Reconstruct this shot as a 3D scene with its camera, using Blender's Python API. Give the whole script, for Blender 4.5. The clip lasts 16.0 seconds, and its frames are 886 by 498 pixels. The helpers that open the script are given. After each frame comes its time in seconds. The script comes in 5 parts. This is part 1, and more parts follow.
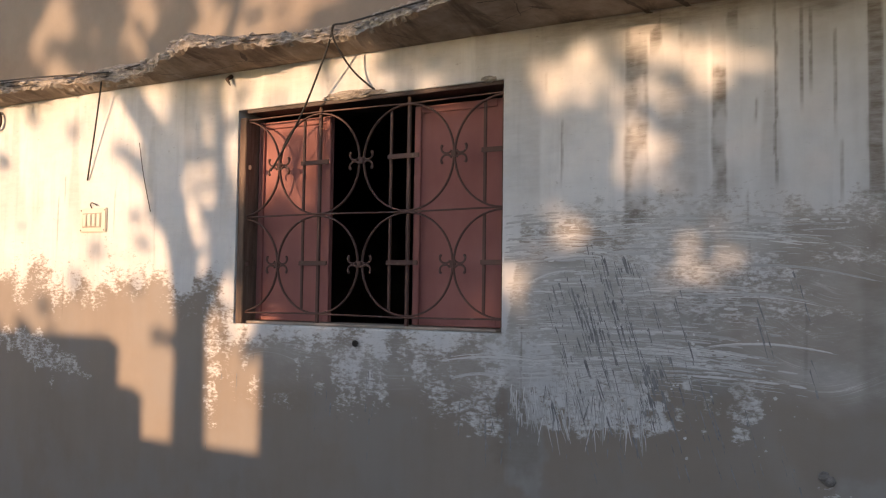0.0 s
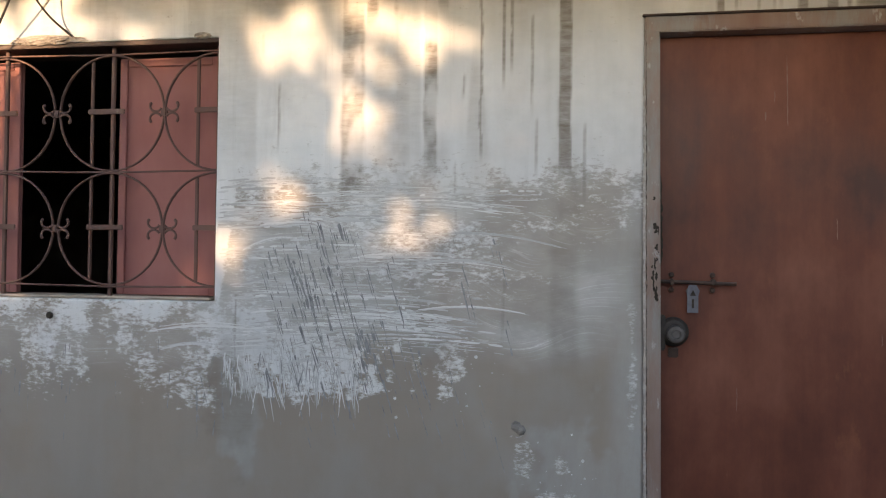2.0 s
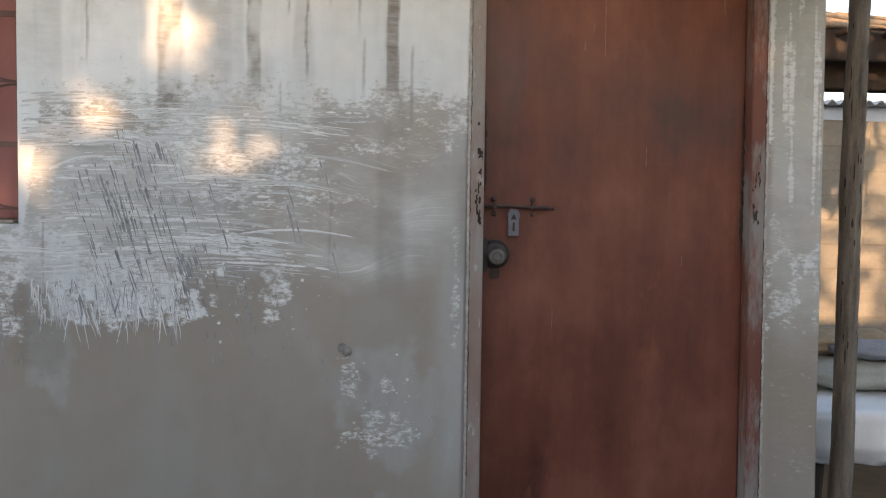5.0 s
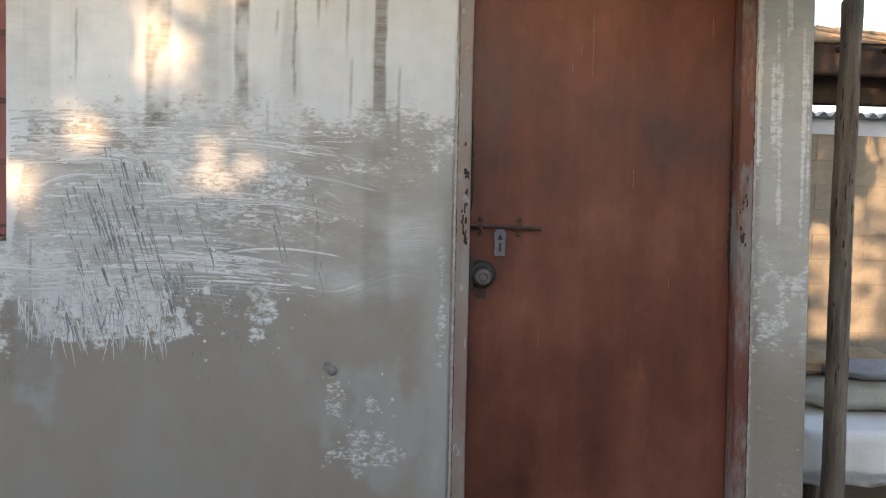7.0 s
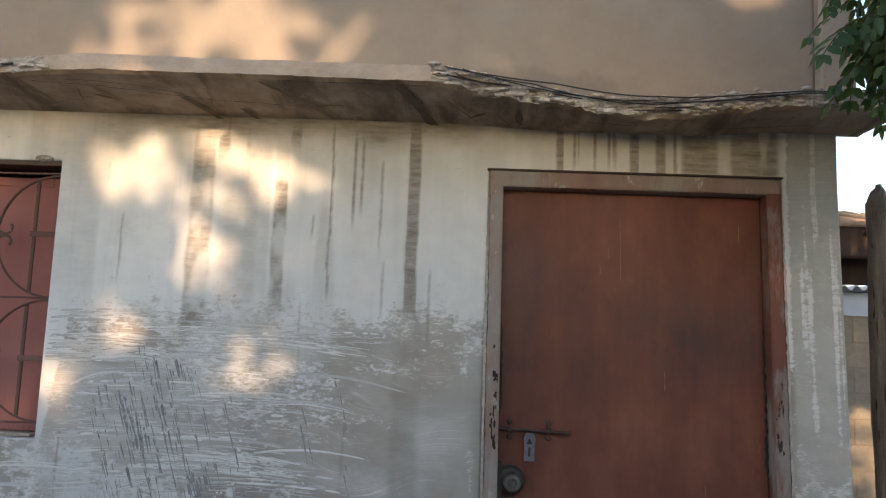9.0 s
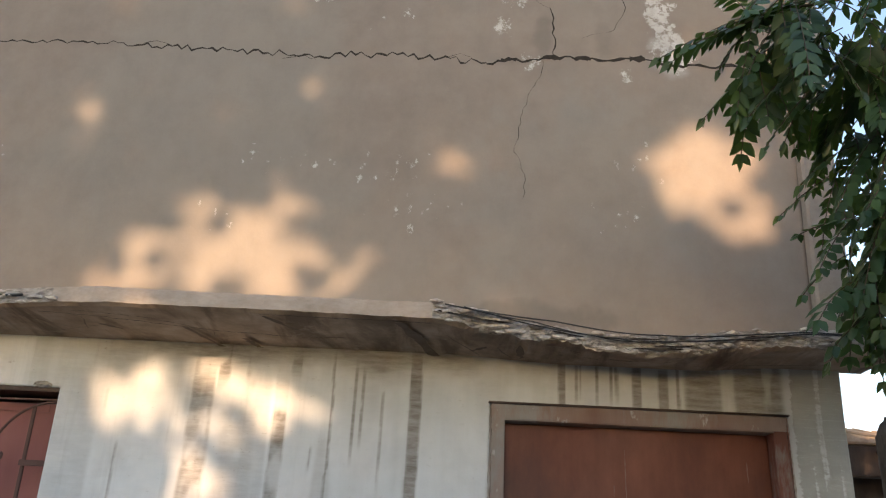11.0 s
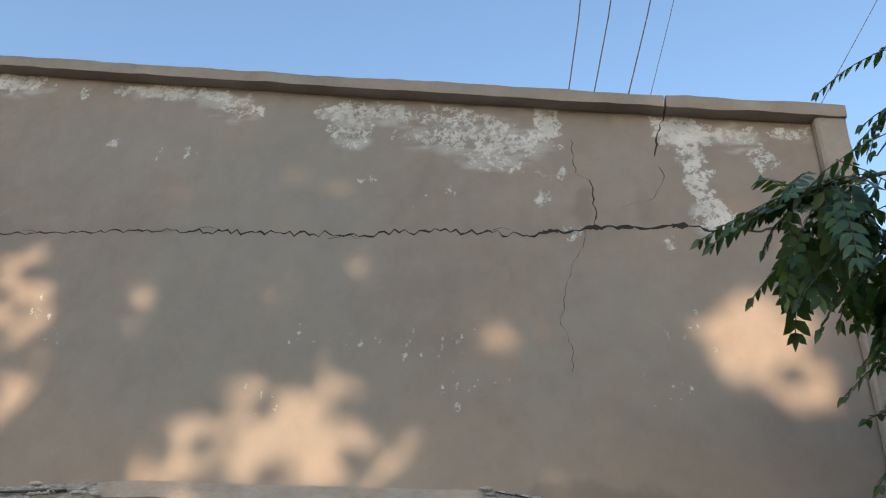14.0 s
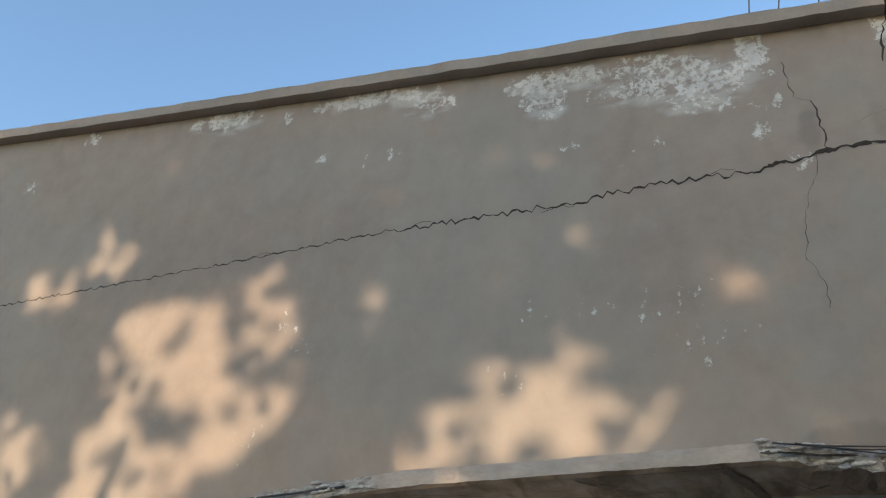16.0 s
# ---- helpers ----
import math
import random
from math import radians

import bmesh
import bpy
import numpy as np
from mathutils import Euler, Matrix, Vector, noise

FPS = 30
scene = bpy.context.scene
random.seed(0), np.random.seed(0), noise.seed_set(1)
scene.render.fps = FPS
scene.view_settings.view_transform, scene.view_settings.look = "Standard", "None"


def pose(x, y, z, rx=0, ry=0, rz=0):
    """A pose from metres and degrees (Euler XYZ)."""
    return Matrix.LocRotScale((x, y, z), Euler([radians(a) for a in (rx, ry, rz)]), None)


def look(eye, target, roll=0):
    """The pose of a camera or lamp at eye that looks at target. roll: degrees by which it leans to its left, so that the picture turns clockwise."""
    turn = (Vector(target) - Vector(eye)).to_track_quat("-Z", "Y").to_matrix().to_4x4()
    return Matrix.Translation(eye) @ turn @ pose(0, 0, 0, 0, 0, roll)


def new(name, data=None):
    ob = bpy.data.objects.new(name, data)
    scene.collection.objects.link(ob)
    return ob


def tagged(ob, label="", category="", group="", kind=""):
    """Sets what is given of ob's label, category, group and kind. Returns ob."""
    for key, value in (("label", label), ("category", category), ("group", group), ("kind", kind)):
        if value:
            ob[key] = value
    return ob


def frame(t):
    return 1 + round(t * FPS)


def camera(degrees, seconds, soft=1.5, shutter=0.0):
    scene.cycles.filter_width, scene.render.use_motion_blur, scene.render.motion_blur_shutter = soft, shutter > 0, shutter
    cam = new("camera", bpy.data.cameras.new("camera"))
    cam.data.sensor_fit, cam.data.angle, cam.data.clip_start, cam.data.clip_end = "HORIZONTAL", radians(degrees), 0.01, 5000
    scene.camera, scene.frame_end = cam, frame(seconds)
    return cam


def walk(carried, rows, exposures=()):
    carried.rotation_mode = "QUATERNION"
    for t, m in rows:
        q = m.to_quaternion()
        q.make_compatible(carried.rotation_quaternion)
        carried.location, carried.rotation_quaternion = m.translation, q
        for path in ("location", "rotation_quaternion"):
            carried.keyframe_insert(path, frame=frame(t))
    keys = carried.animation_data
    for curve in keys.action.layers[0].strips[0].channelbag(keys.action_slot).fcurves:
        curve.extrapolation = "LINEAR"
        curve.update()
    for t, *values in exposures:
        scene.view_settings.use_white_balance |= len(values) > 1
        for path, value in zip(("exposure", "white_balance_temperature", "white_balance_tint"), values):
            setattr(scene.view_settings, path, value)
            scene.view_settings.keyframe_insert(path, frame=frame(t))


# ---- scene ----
cam = camera(56.0, 16.0, soft=1.15)
PATH = [
    (0, (-0.224, -2.906, 1.311), (-1.173, -1.148, 1.414), 0.8),
    (0.5, (-0.199, -2.89, 1.315), (-0.992, -1.056, 1.398), 0.4),
    (1, (-0.197, -2.89, 1.312), (-0.835, -0.996, 1.383), 0.2),
    (1.5, (-0.195, -2.893, 1.309), (-0.692, -0.956, 1.368), 0.5),
    (2, (-0.191, -2.889, 1.301), (-0.527, -0.918, 1.339), 0.7),
    (2.5, (-0.182, -2.889, 1.289), (-0.41, -0.902, 1.311), 0.8),
    (3, (-0.171, -2.883, 1.278), (-0.304, -0.887, 1.275), 0.8),
    (3.5, (-0.168, -2.886, 1.272), (-0.211, -0.887, 1.23), 0.9),
    (4, (-0.162, -2.891, 1.272), (-0.15, -0.893, 1.188), 1.0),
    (4.5, (-0.15, -2.886, 1.277), (-0.112, -0.89, 1.158), 1.2),
    (6.8, (-0.063, -2.882, 1.336), (-0.035, -0.887, 1.194), 1.6),
    (7, (-0.059, -2.881, 1.339), (-0.039, -0.884, 1.222), 1.6),
    (7.5, (-0.059, -2.876, 1.376), (-0.061, -0.876, 1.342), 1.6),
    (8, (-0.056, -2.868, 1.424), (-0.079, -0.869, 1.484), 1.9),
    (8.2, (-0.052, -2.871, 1.431), (-0.085, -0.874, 1.533), 1.9),
    (10.5, (-0.065, -2.925, 1.621), (-0.168, -1.011, 2.192), 3.2),
    (11, (-0.053, -2.924, 1.636), (-0.144, -1.05, 2.33), 3.2),
    (11.5, (-0.054, -2.926, 1.671), (-0.129, -1.087, 2.453), 3.0),
    (12, (-0.043, -2.922, 1.699), (-0.115, -1.126, 2.576), 2.8),
    (12.5, (-0.048, -2.923, 1.724), (-0.121, -1.158, 2.661), 2.6),
    (13, (-0.043, -2.933, 1.747), (-0.129, -1.184, 2.713), 2.6),
    (13.5, (-0.04, -2.942, 1.752), (-0.164, -1.21, 2.744), 2.6),
    (14, (-0.033, -2.936, 1.743), (-0.253, -1.223, 2.753), 3.2),
    (14.5, (-0.029, -2.927, 1.737), (-0.362, -1.233, 2.747), 3.6),
    (15, (-0.041, -2.915, 1.732), (-0.491, -1.244, 2.733), 3.4),
    (15.5, (-0.058, -2.905, 1.734), (-0.622, -1.257, 2.717), 2.7),
    (16, (-0.153, -2.919, 1.729), (-0.816, -1.291, 2.683), 0.9),
]
walk(cam, [(t, look(eye, target, roll)) for t, eye, target, roll in PATH],
     [(0, 0.95, 7200, 20), (1.0, 1.36, 7230, 18), (2.0, 1.76, 7300, 16), (3.5, 1.9, 7500, 16), (4.7, 1.9, 7550, 16), (7.0, 2.0, 7550, 15), (7.5, 1.86, 7500, 14), (8.0, 1.66, 7300, 13), (10.5, 1.53, 7000, 15), (12.0, 1.5, 6750, 12), (14.0, 1.27, 6150, 9), (16.0, 1.22, 5950, 6)])

# ---- light ----
SUN_AZ, SUN_EL = radians(20), radians(9.9)
SUN_WAY = Vector((math.sin(SUN_AZ) * math.cos(SUN_EL), math.cos(SUN_AZ) * math.cos(SUN_EL), -math.sin(SUN_EL)))
world = bpy.data.worlds.new("world")
scene.world = world
world.use_nodes = True
wn = world.node_tree.nodes
sky = wn.new("ShaderNodeTexSky")
sky.sky_type, sky.sun_disc = "NISHITA", False
sky.sun_elevation, sky.sun_rotation = radians(14), radians(200)
sky.air_density, sky.dust_density, sky.ozone_density = 1.0, 0.8, 1.1
wn["Background"].inputs[1].default_value = 0.15
world.node_tree.links.new(sky.outputs[0], wn["Background"].inputs[0])
sun = new("sun", bpy.data.lights.new("sun", "SUN"))
sun.data.energy, sun.data.angle, sun.data.color = 3.0, radians(0.48), (1.0, 0.69, 0.42)
sun.rotation_euler = SUN_WAY.to_track_quat("-Z", "Y").to_euler()


# ---- materials ----
def material(name, rough=0.8, metal=0.0):
    m = bpy.data.materials.new(name)
    m.use_nodes = True
    b = m.node_tree.nodes["Principled BSDF"]
    b.inputs["Roughness"].default_value, b.inputs["Metallic"].default_value = rough, metal
    return m, m.node_tree.nodes, m.node_tree.links, b


def noise_node(n, l, scale, stretch=(1, 1, 1), detail=6, rough=0.6, distortion=0.0, warp=0.0):
    co, mp, tx = n.new("ShaderNodeTexCoord"), n.new("ShaderNodeMapping"), n.new("ShaderNodeTexNoise")
    mp.inputs["Scale"].default_value = stretch
    tx.inputs["Scale"].default_value, tx.inputs["Detail"].default_value = scale, detail
    tx.inputs["Roughness"].default_value, tx.inputs["Distortion"].default_value = rough, distortion
    if warp:
        low, up, add = n.new("ShaderNodeTexNoise"), n.new("ShaderNodeCombineXYZ"), n.new("ShaderNodeVectorMath")
        low.inputs["Scale"].default_value, low.inputs["Detail"].default_value = 1.7, 1.0
        l.new(co.outputs["Object"], low.inputs["Vector"])
        l.new(maths(n, l, "MULTIPLY", low.outputs["Fac"], warp), up.inputs[2])
        l.new(co.outputs["Object"], add.inputs[0])
        l.new(up.outputs[0], add.inputs[1])
        l.new(add.outputs[0], mp.inputs[0])
    else:
        l.new(co.outputs["Object"], mp.inputs[0])
    l.new(mp.outputs[0], tx.inputs["Vector"])
    return tx.outputs["Fac"]


def ramp(n, l, fac, stops):
    r = n.new("ShaderNodeValToRGB")
    e = r.color_ramp.elements
    while len(e) < len(stops):
        e.new(0.5)
    for k, (p, c) in zip(e, stops):
        k.position, k.color = p, (*c, 1) if len(c) == 3 else c
    l.new(fac, r.inputs[0])
    return r.outputs[0]


def grey(v):
    return (v, v, v)


def mix(n, l, fac, a, b, kind="MIX"):
    x = n.new("ShaderNodeMix")
    x.data_type, x.blend_type = "RGBA", kind
    for socket, value in ((x.inputs[0], fac), (x.inputs[6], a), (x.inputs[7], b)):
        if isinstance(value, (int, float)):
            socket.default_value = value
        elif isinstance(value, tuple):
            socket.default_value = (*value, 1)
        else:
            l.new(value, socket)
    return x.outputs[2]


def maths(n, l, kind, a, b=0.0, clamp=False):
    x = n.new("ShaderNodeMath")
    x.operation, x.use_clamp = kind, clamp
    for socket, value in ((x.inputs[0], a), (x.inputs[1], b)):
        if isinstance(value, (int, float)):
            socket.default_value = value
        else:
            l.new(value, socket)
    return x.outputs[0]


def relief(n, l, b, height, strength=0.4, distance=0.004):
    k = n.new("ShaderNodeBump")
    k.inputs["Strength"].default_value, k.inputs["Distance"].default_value = strength, distance
    l.new(height, k.inputs["Height"])
    l.new(k.outputs[0], b.inputs["Normal"])


def plain(name, dark, light, scale=8, stretch=(1, 1, 1), rough=0.8, metal=0.0, fine=70, strength=0.3, distance=0.003):
    """Two-scale grain between two colours, with fine relief."""
    m, n, l, b = material(name, rough, metal)
    big = noise_node(n, l, scale, stretch)
    small = noise_node(n, l, fine, stretch, 4)
    both = maths(n, l, "ADD", maths(n, l, "MULTIPLY", big, 0.65), maths(n, l, "MULTIPLY", small, 0.35))
    l.new(ramp(n, l, both, [(0.32, dark), (0.68, light)]), b.inputs["Base Color"])
    relief(n, l, b, both, strength, distance)
    return m


def attribute(n, l, name):
    a, s = n.new("ShaderNodeAttribute"), n.new("ShaderNodeSeparateColor")
    a.attribute_name = name
    l.new(a.outputs["Color"], s.inputs[0])
    return s.outputs[0], s.outputs[1], s.outputs[2], a.outputs["Alpha"]


def lower_plaster():
    m, n, l, b = material("worn_whitewash", 0.88)
    wash, damp_dark, scrape, cool = attribute(n, l, "paint")
    big, mid = noise_node(n, l, 1.6, detail=5), noise_node(n, l, 14, (1, 1, 1), 6)
    fine = noise_node(n, l, 120, detail=3)
    cement = mix(n, l, mid, ramp(n, l, big, [(0.3, (0.246, 0.206, 0.172)), (0.7, (0.34, 0.292, 0.25))]), (0.295, 0.254, 0.218))
    white = ramp(n, l, maths(n, l, "ADD", maths(n, l, "MULTIPLY", big, 0.6), maths(n, l, "MULTIPLY", mid, 0.4)),
                 [(0.3, (0.60, 0.615, 0.63)), (0.5, (0.71, 0.715, 0.715)), (0.75, (0.80, 0.79, 0.77))])
    patch = ramp(n, l, noise_node(n, l, 2.6, (1, 1, 0.8), 5, 0.6), [(0.45, grey(0)), (0.62, grey(0.75))])
    cement = mix(n, l, patch, cement, (0.30, 0.275, 0.252))
    film = maths(n, l, "MULTIPLY", cool, ramp(n, l, noise_node(n, l, 1.0, (17, 1, 5), 7, 0.7), [(0.32, grey(0.55)), (0.6, grey(1.0))]))
    cement = mix(n, l, film, cement, mix(n, l, mid, (0.315, 0.318, 0.31), (0.42, 0.422, 0.41)))
    # long sideways scrapes of a trowel or brush
    comb = noise_node(n, l, 1.0, (1.7, 1, 120), 4, 0.6, 0.0, 0.5)
    comb2 = noise_node(n, l, 1.0, (3.1, 1, 330), 3, 0.6, 0.0, 0.42)
    streaks = maths(n, l, "MULTIPLY", maths(n, l, "SUBTRACT", maths(n, l, "MAXIMUM", comb, maths(n, l, "ADD", comb2, 0.01)), 0.60), 12.0, True)
    gaps = ramp(n, l, noise_node(n, l, 1.0, (4, 1, 9), 5, 0.65), [(0.42, grey(0)), (0.56, grey(1))])
    streaks = maths(n, l, "MULTIPLY", streaks, gaps)
    coarse, crumbs = noise_node(n, l, 24, (0.5, 1, 1.0), 8, 0.72), noise_node(n, l, 80, (0.45, 1, 1.0), 6, 0.7)
    flake = maths(n, l, "SUBTRACT", maths(n, l, "ADD", maths(n, l, "MULTIPLY", coarse, 0.42), maths(n, l, "MULTIPLY", crumbs, 0.58)), 0.5)
    edge = maths(n, l, "MULTIPLY", maths(n, l, "ADD", maths(n, l, "SUBTRACT", wash, 0.5), maths(n, l, "MULTIPLY", flake, 3.6)), 2.7)
    paint = maths(n, l, "MULTIPLY", maths(n, l, "ADD", edge, 0.5, True), maths(n, l, "MULTIPLY", wash, 6.0, True))
    paint = maths(n, l, "MAXIMUM", paint, maths(n, l, "MULTIPLY", streaks, scrape), True)
    ground = mix(n, l, maths(n, l, "MULTIPLY", scrape, 0.72, True), cement, mix(n, l, gaps, (0.42, 0.412, 0.395), (0.55, 0.545, 0.525)))
    wipe = ramp(n, l, noise_node(n, l, 1.0, (26, 1, 2.4), 6, 0.7), [(0.52, grey(0)), (0.68, grey(0.38))])
    white = mix(n, l, wipe, white, (0.77, 0.78, 0.785))
    dull = ramp(n, l, noise_node(n, l, 1.0, (22, 1, 1.2), 5, 0.65), [(0.54, grey(0)), (0.72, grey(0.35))])
    white = mix(n, l, dull, white, (0.46, 0.46, 0.455))
    swept = ramp(n, l, noise_node(n, l, 1.0, (4, 1, 26), 7, 0.75), [(0.5, grey(0)), (0.7, grey(0.2))])
    white = mix(n, l, swept, white, (0.50, 0.485, 0.46))
    stain = ramp(n, l, noise_node(n, l, 3.2, (1, 1, 0.7), 7, 0.68), [(0.5, grey(0)), (0.66, grey(0.3))])
    white = mix(n, l, stain, white, (0.47, 0.445, 0.415))
    white = mix(n, l, maths(n, l, "MULTIPLY", cool, 0.8), white, mix(n, l, mid, (0.49, 0.503, 0.51), (0.61, 0.622, 0.63)))
    colour = mix(n, l, paint, ground, white)
    rungs = maths(n, l, "ADD", maths(n, l, "MULTIPLY", noise_node(n, l, 1.0, (9, 1, 48), 7, 0.72), 1.35), 0.08)
    # damp runs, plus the stain and painted shade under the ledge
    drip_dark = maths(n, l, "MULTIPLY", damp_dark, rungs, True)
    colour = mix(n, l, drip_dark, colour, (0.155, 0.128, 0.102))
    grime = ramp(n, l, noise_node(n, l, 1.0, (14, 1, 1.6), 5), [(0.35, grey(0.97)), (0.6, grey(1.0))])
    colour = mix(n, l, 1.0, colour, grime, "MULTIPLY")
    l.new(colour, b.inputs["Base Color"])
    relief(n, l, b, maths(n, l, "ADD", maths(n, l, "MULTIPLY", paint, 0.7), maths(n, l, "MULTIPLY", fine, 0.3)), 0.45, 0.003)
    return m


def upper_plaster():
    m, n, l, b = material("cement_plaster", 0.9)
    wash, damp_dark, cool, smear = attribute(n, l, "paint")
    big, mid, fine = noise_node(n, l, 0.9, detail=5), noise_node(n, l, 9, detail=6), noise_node(n, l, 110, detail=3)
    base = ramp(n, l, maths(n, l, "ADD", maths(n, l, "MULTIPLY", big, 0.55), maths(n, l, "MULTIPLY", mid, 0.45)),
                [(0.32, (0.230, 0.189, 0.157)), (0.7, (0.310, 0.261, 0.222))])
    base = mix(n, l, maths(n, l, "MULTIPLY", cool, 0.6), base, (0.265, 0.25, 0.226))
    flake = maths(n, l, "SUBTRACT", noise_node(n, l, 34, (0.8, 1, 0.8), 9, 0.78), 0.5)
    paint = maths(n, l, "ADD", maths(n, l, "MULTIPLY", maths(n, l, "ADD", maths(n, l, "SUBTRACT", wash, 0.5), maths(n, l, "MULTIPLY", flake, 4.6)), 4.5), 0.42, True)
    paint = maths(n, l, "MULTIPLY", paint, maths(n, l, "MULTIPLY", wash, 5.0, True))
    white = ramp(n, l, mid, [(0.35, (0.46, 0.44, 0.41)), (0.65, (0.66, 0.65, 0.625))])
    colour = mix(n, l, maths(n, l, "MAXIMUM", maths(n, l, "MULTIPLY", paint, 0.9), maths(n, l, "MULTIPLY", smear, 0.42)), base, white)
    colour = mix(n, l, damp_dark, colour, (0.10, 0.088, 0.075))
    pores = ramp(n, l, noise_node(n, l, 7, (1, 1, 0.7), 8, 0.7), [(0.3, grey(0.90)), (0.55, grey(1.0))])
    l.new(mix(n, l, 1.0, colour, pores, "MULTIPLY"), b.inputs["Base Color"])
    relief(n, l, b, maths(n, l, "ADD", maths(n, l, "MULTIPLY", paint, 0.6), maths(n, l, "MULTIPLY", fine, 0.4)), 0.4, 0.003)
    return m


def painted_steel(name, dark, light, worn, amount=0.62, film=None):
    m, n, l, b = material(name, 0.55)
    b.inputs["Specular IOR Level"].default_value = 0.3
    big, streak = noise_node(n, l, 2.2, detail=4), noise_node(n, l, 1.0, (9, 9, 1.5), 5)
    base = ramp(n, l, maths(n, l, "ADD", maths(n, l, "MULTIPLY", big, 0.55), maths(n, l, "MULTIPLY", streak, 0.45)), [(0.33, dark), (0.67, light)])
    chips = ramp(n, l, noise_node(n, l, 1.0, (30, 30, 12), 7, 0.7), [(amount, grey(0)), (amount + 0.05, grey(1))])
    if film:
        veil = maths(n, l, "ADD", maths(n, l, "MULTIPLY", noise_node(n, l, 1.0, (2, 2, 2.1), 3), 0.6), maths(n, l, "MULTIPLY", noise_node(n, l, 1.0, (40, 40, 9), 6, 0.7), 0.4))
        base = mix(n, l, ramp(n, l, veil, [(0.47, grey(0)), (0.58, grey(0.85))]), base, film)
    l.new(mix(n, l, chips, base, worn), b.inputs["Base Color"])
    l.new(ramp(n, l, streak, [(0.3, grey(0.55)), (0.7, grey(0.78))]), b.inputs["Roughness"])
    relief(n, l, b, maths(n, l, "ADD", noise_node(n, l, 3.5, detail=2), maths(n, l, "MULTIPLY", noise_node(n, l, 160, detail=2), 0.05)), 0.25, 0.006)
    return m


def door_paint():
    """Brush-painted red oxide, patchy and rubbed, with runs and a few pale scratches."""
    m, n, l, b = material("red_oxide_door", 0.5)
    b.inputs["Specular IOR Level"].default_value = 0.42
    cloud, blot = noise_node(n, l, 1.3, (1, 1, 0.8), 4), noise_node(n, l, 5.0, (1, 1, 0.55), 6, 0.65)
    runs = noise_node(n, l, 1.0, (26, 26, 1.3), 5, 0.6)
    tone = maths(n, l, "ADD", maths(n, l, "ADD", maths(n, l, "MULTIPLY", cloud, 0.48), maths(n, l, "MULTIPLY", blot, 0.42)), maths(n, l, "MULTIPLY", runs, 0.10))
    base = ramp(n, l, tone, [(0.37, (0.058, 0.013, 0.008)), (0.5, (0.13, 0.036, 0.020)), (0.63, (0.205, 0.075, 0.047))])
    rub = ramp(n, l, noise_node(n, l, 1.0, (7, 7, 3), 7, 0.7), [(0.62, grey(0)), (0.72, grey(0.6))])
    base = mix(n, l, rub, base, (0.20, 0.072, 0.035))
    marks = ramp(n, l, noise_node(n, l, 1.0, (70, 70, 9), 4, 0.6), [(0.76, grey(0)), (0.78, grey(0.5))])
    l.new(mix(n, l, marks, base, (0.26, 0.16, 0.12)), b.inputs["Base Color"])
    l.new(ramp(n, l, blot, [(0.3, grey(0.42)), (0.7, grey(0.7))]), b.inputs["Roughness"])
    relief(n, l, b, maths(n, l, "ADD", noise_node(n, l, 2.5, detail=2), maths(n, l, "MULTIPLY", runs, 0.12)), 0.3, 0.008)
    return m


def leaf_material(name, dark, light, through_light=0.28):
    m, n, l, b = material(name, 0.42)
    g = n.new("ShaderNodeNewGeometry")
    l.new(ramp(n, l, g.outputs["Random Per Island"], [(0.0, dark), (0.8, light), (1.0, (light[0] * 2.0, light[1] * 1.5, light[2]))]), b.inputs["Base Color"])
    t, s = n.new("ShaderNodeBsdfTranslucent"), n.new("ShaderNodeMixShader")
    t.inputs[0].default_value = (0.10, 0.17, 0.02, 1)
    s.inputs[0].default_value = through_light
    l.new(b.outputs[0], s.inputs[1])
    l.new(t.outputs[0], s.inputs[2])
    l.new(s.outputs[0], n["Material Output"].inputs[0])
    return m


LOWER, UPPER = lower_plaster(), upper_plaster()
CONCRETE = plain("rough_concrete", (0.27, 0.22, 0.175), (0.50, 0.43, 0.365), 7, (1, 1, 1.4), 0.92, 0, 45, 0.6, 0.008)
BROKEN = plain("broken_plaster_edge", (0.10, 0.085, 0.07), (0.56, 0.50, 0.44), 26, (0.8, 1, 2.2), 0.95, 0, 75, 1.0, 0.02)
def stained_concrete():
    """Old shuttered slab: pale skin with brown damp bands running out from the wall."""
    m, n, l, b = material("stained_slab", 0.93)
    grain, fine = noise_node(n, l, 6, (1, 1, 1), 7, 0.65), noise_node(n, l, 60, detail=4)
    base = ramp(n, l, grain, [(0.32, (0.20, 0.152, 0.112)), (0.5, (0.31, 0.242, 0.185)), (0.7, (0.44, 0.36, 0.29))])
    band = ramp(n, l, noise_node(n, l, 1.0, (5.5, 1.2, 1), 6, 0.62, 0.6), [(0.50, grey(0)), (0.62, grey(0.8))])
    base = mix(n, l, band, base, (0.115, 0.08, 0.055))
    bloom = ramp(n, l, noise_node(n, l, 1.0, (7, 9, 1), 7, 0.7, 0.4), [(0.58, grey(0)), (0.72, grey(0.5))])
    l.new(mix(n, l, bloom, base, (0.46, 0.41, 0.36)), b.inputs["Base Color"])
    relief(n, l, b, maths(n, l, "ADD", grain, maths(n, l, "MULTIPLY", fine, 0.3)), 0.6, 0.01)
    return m


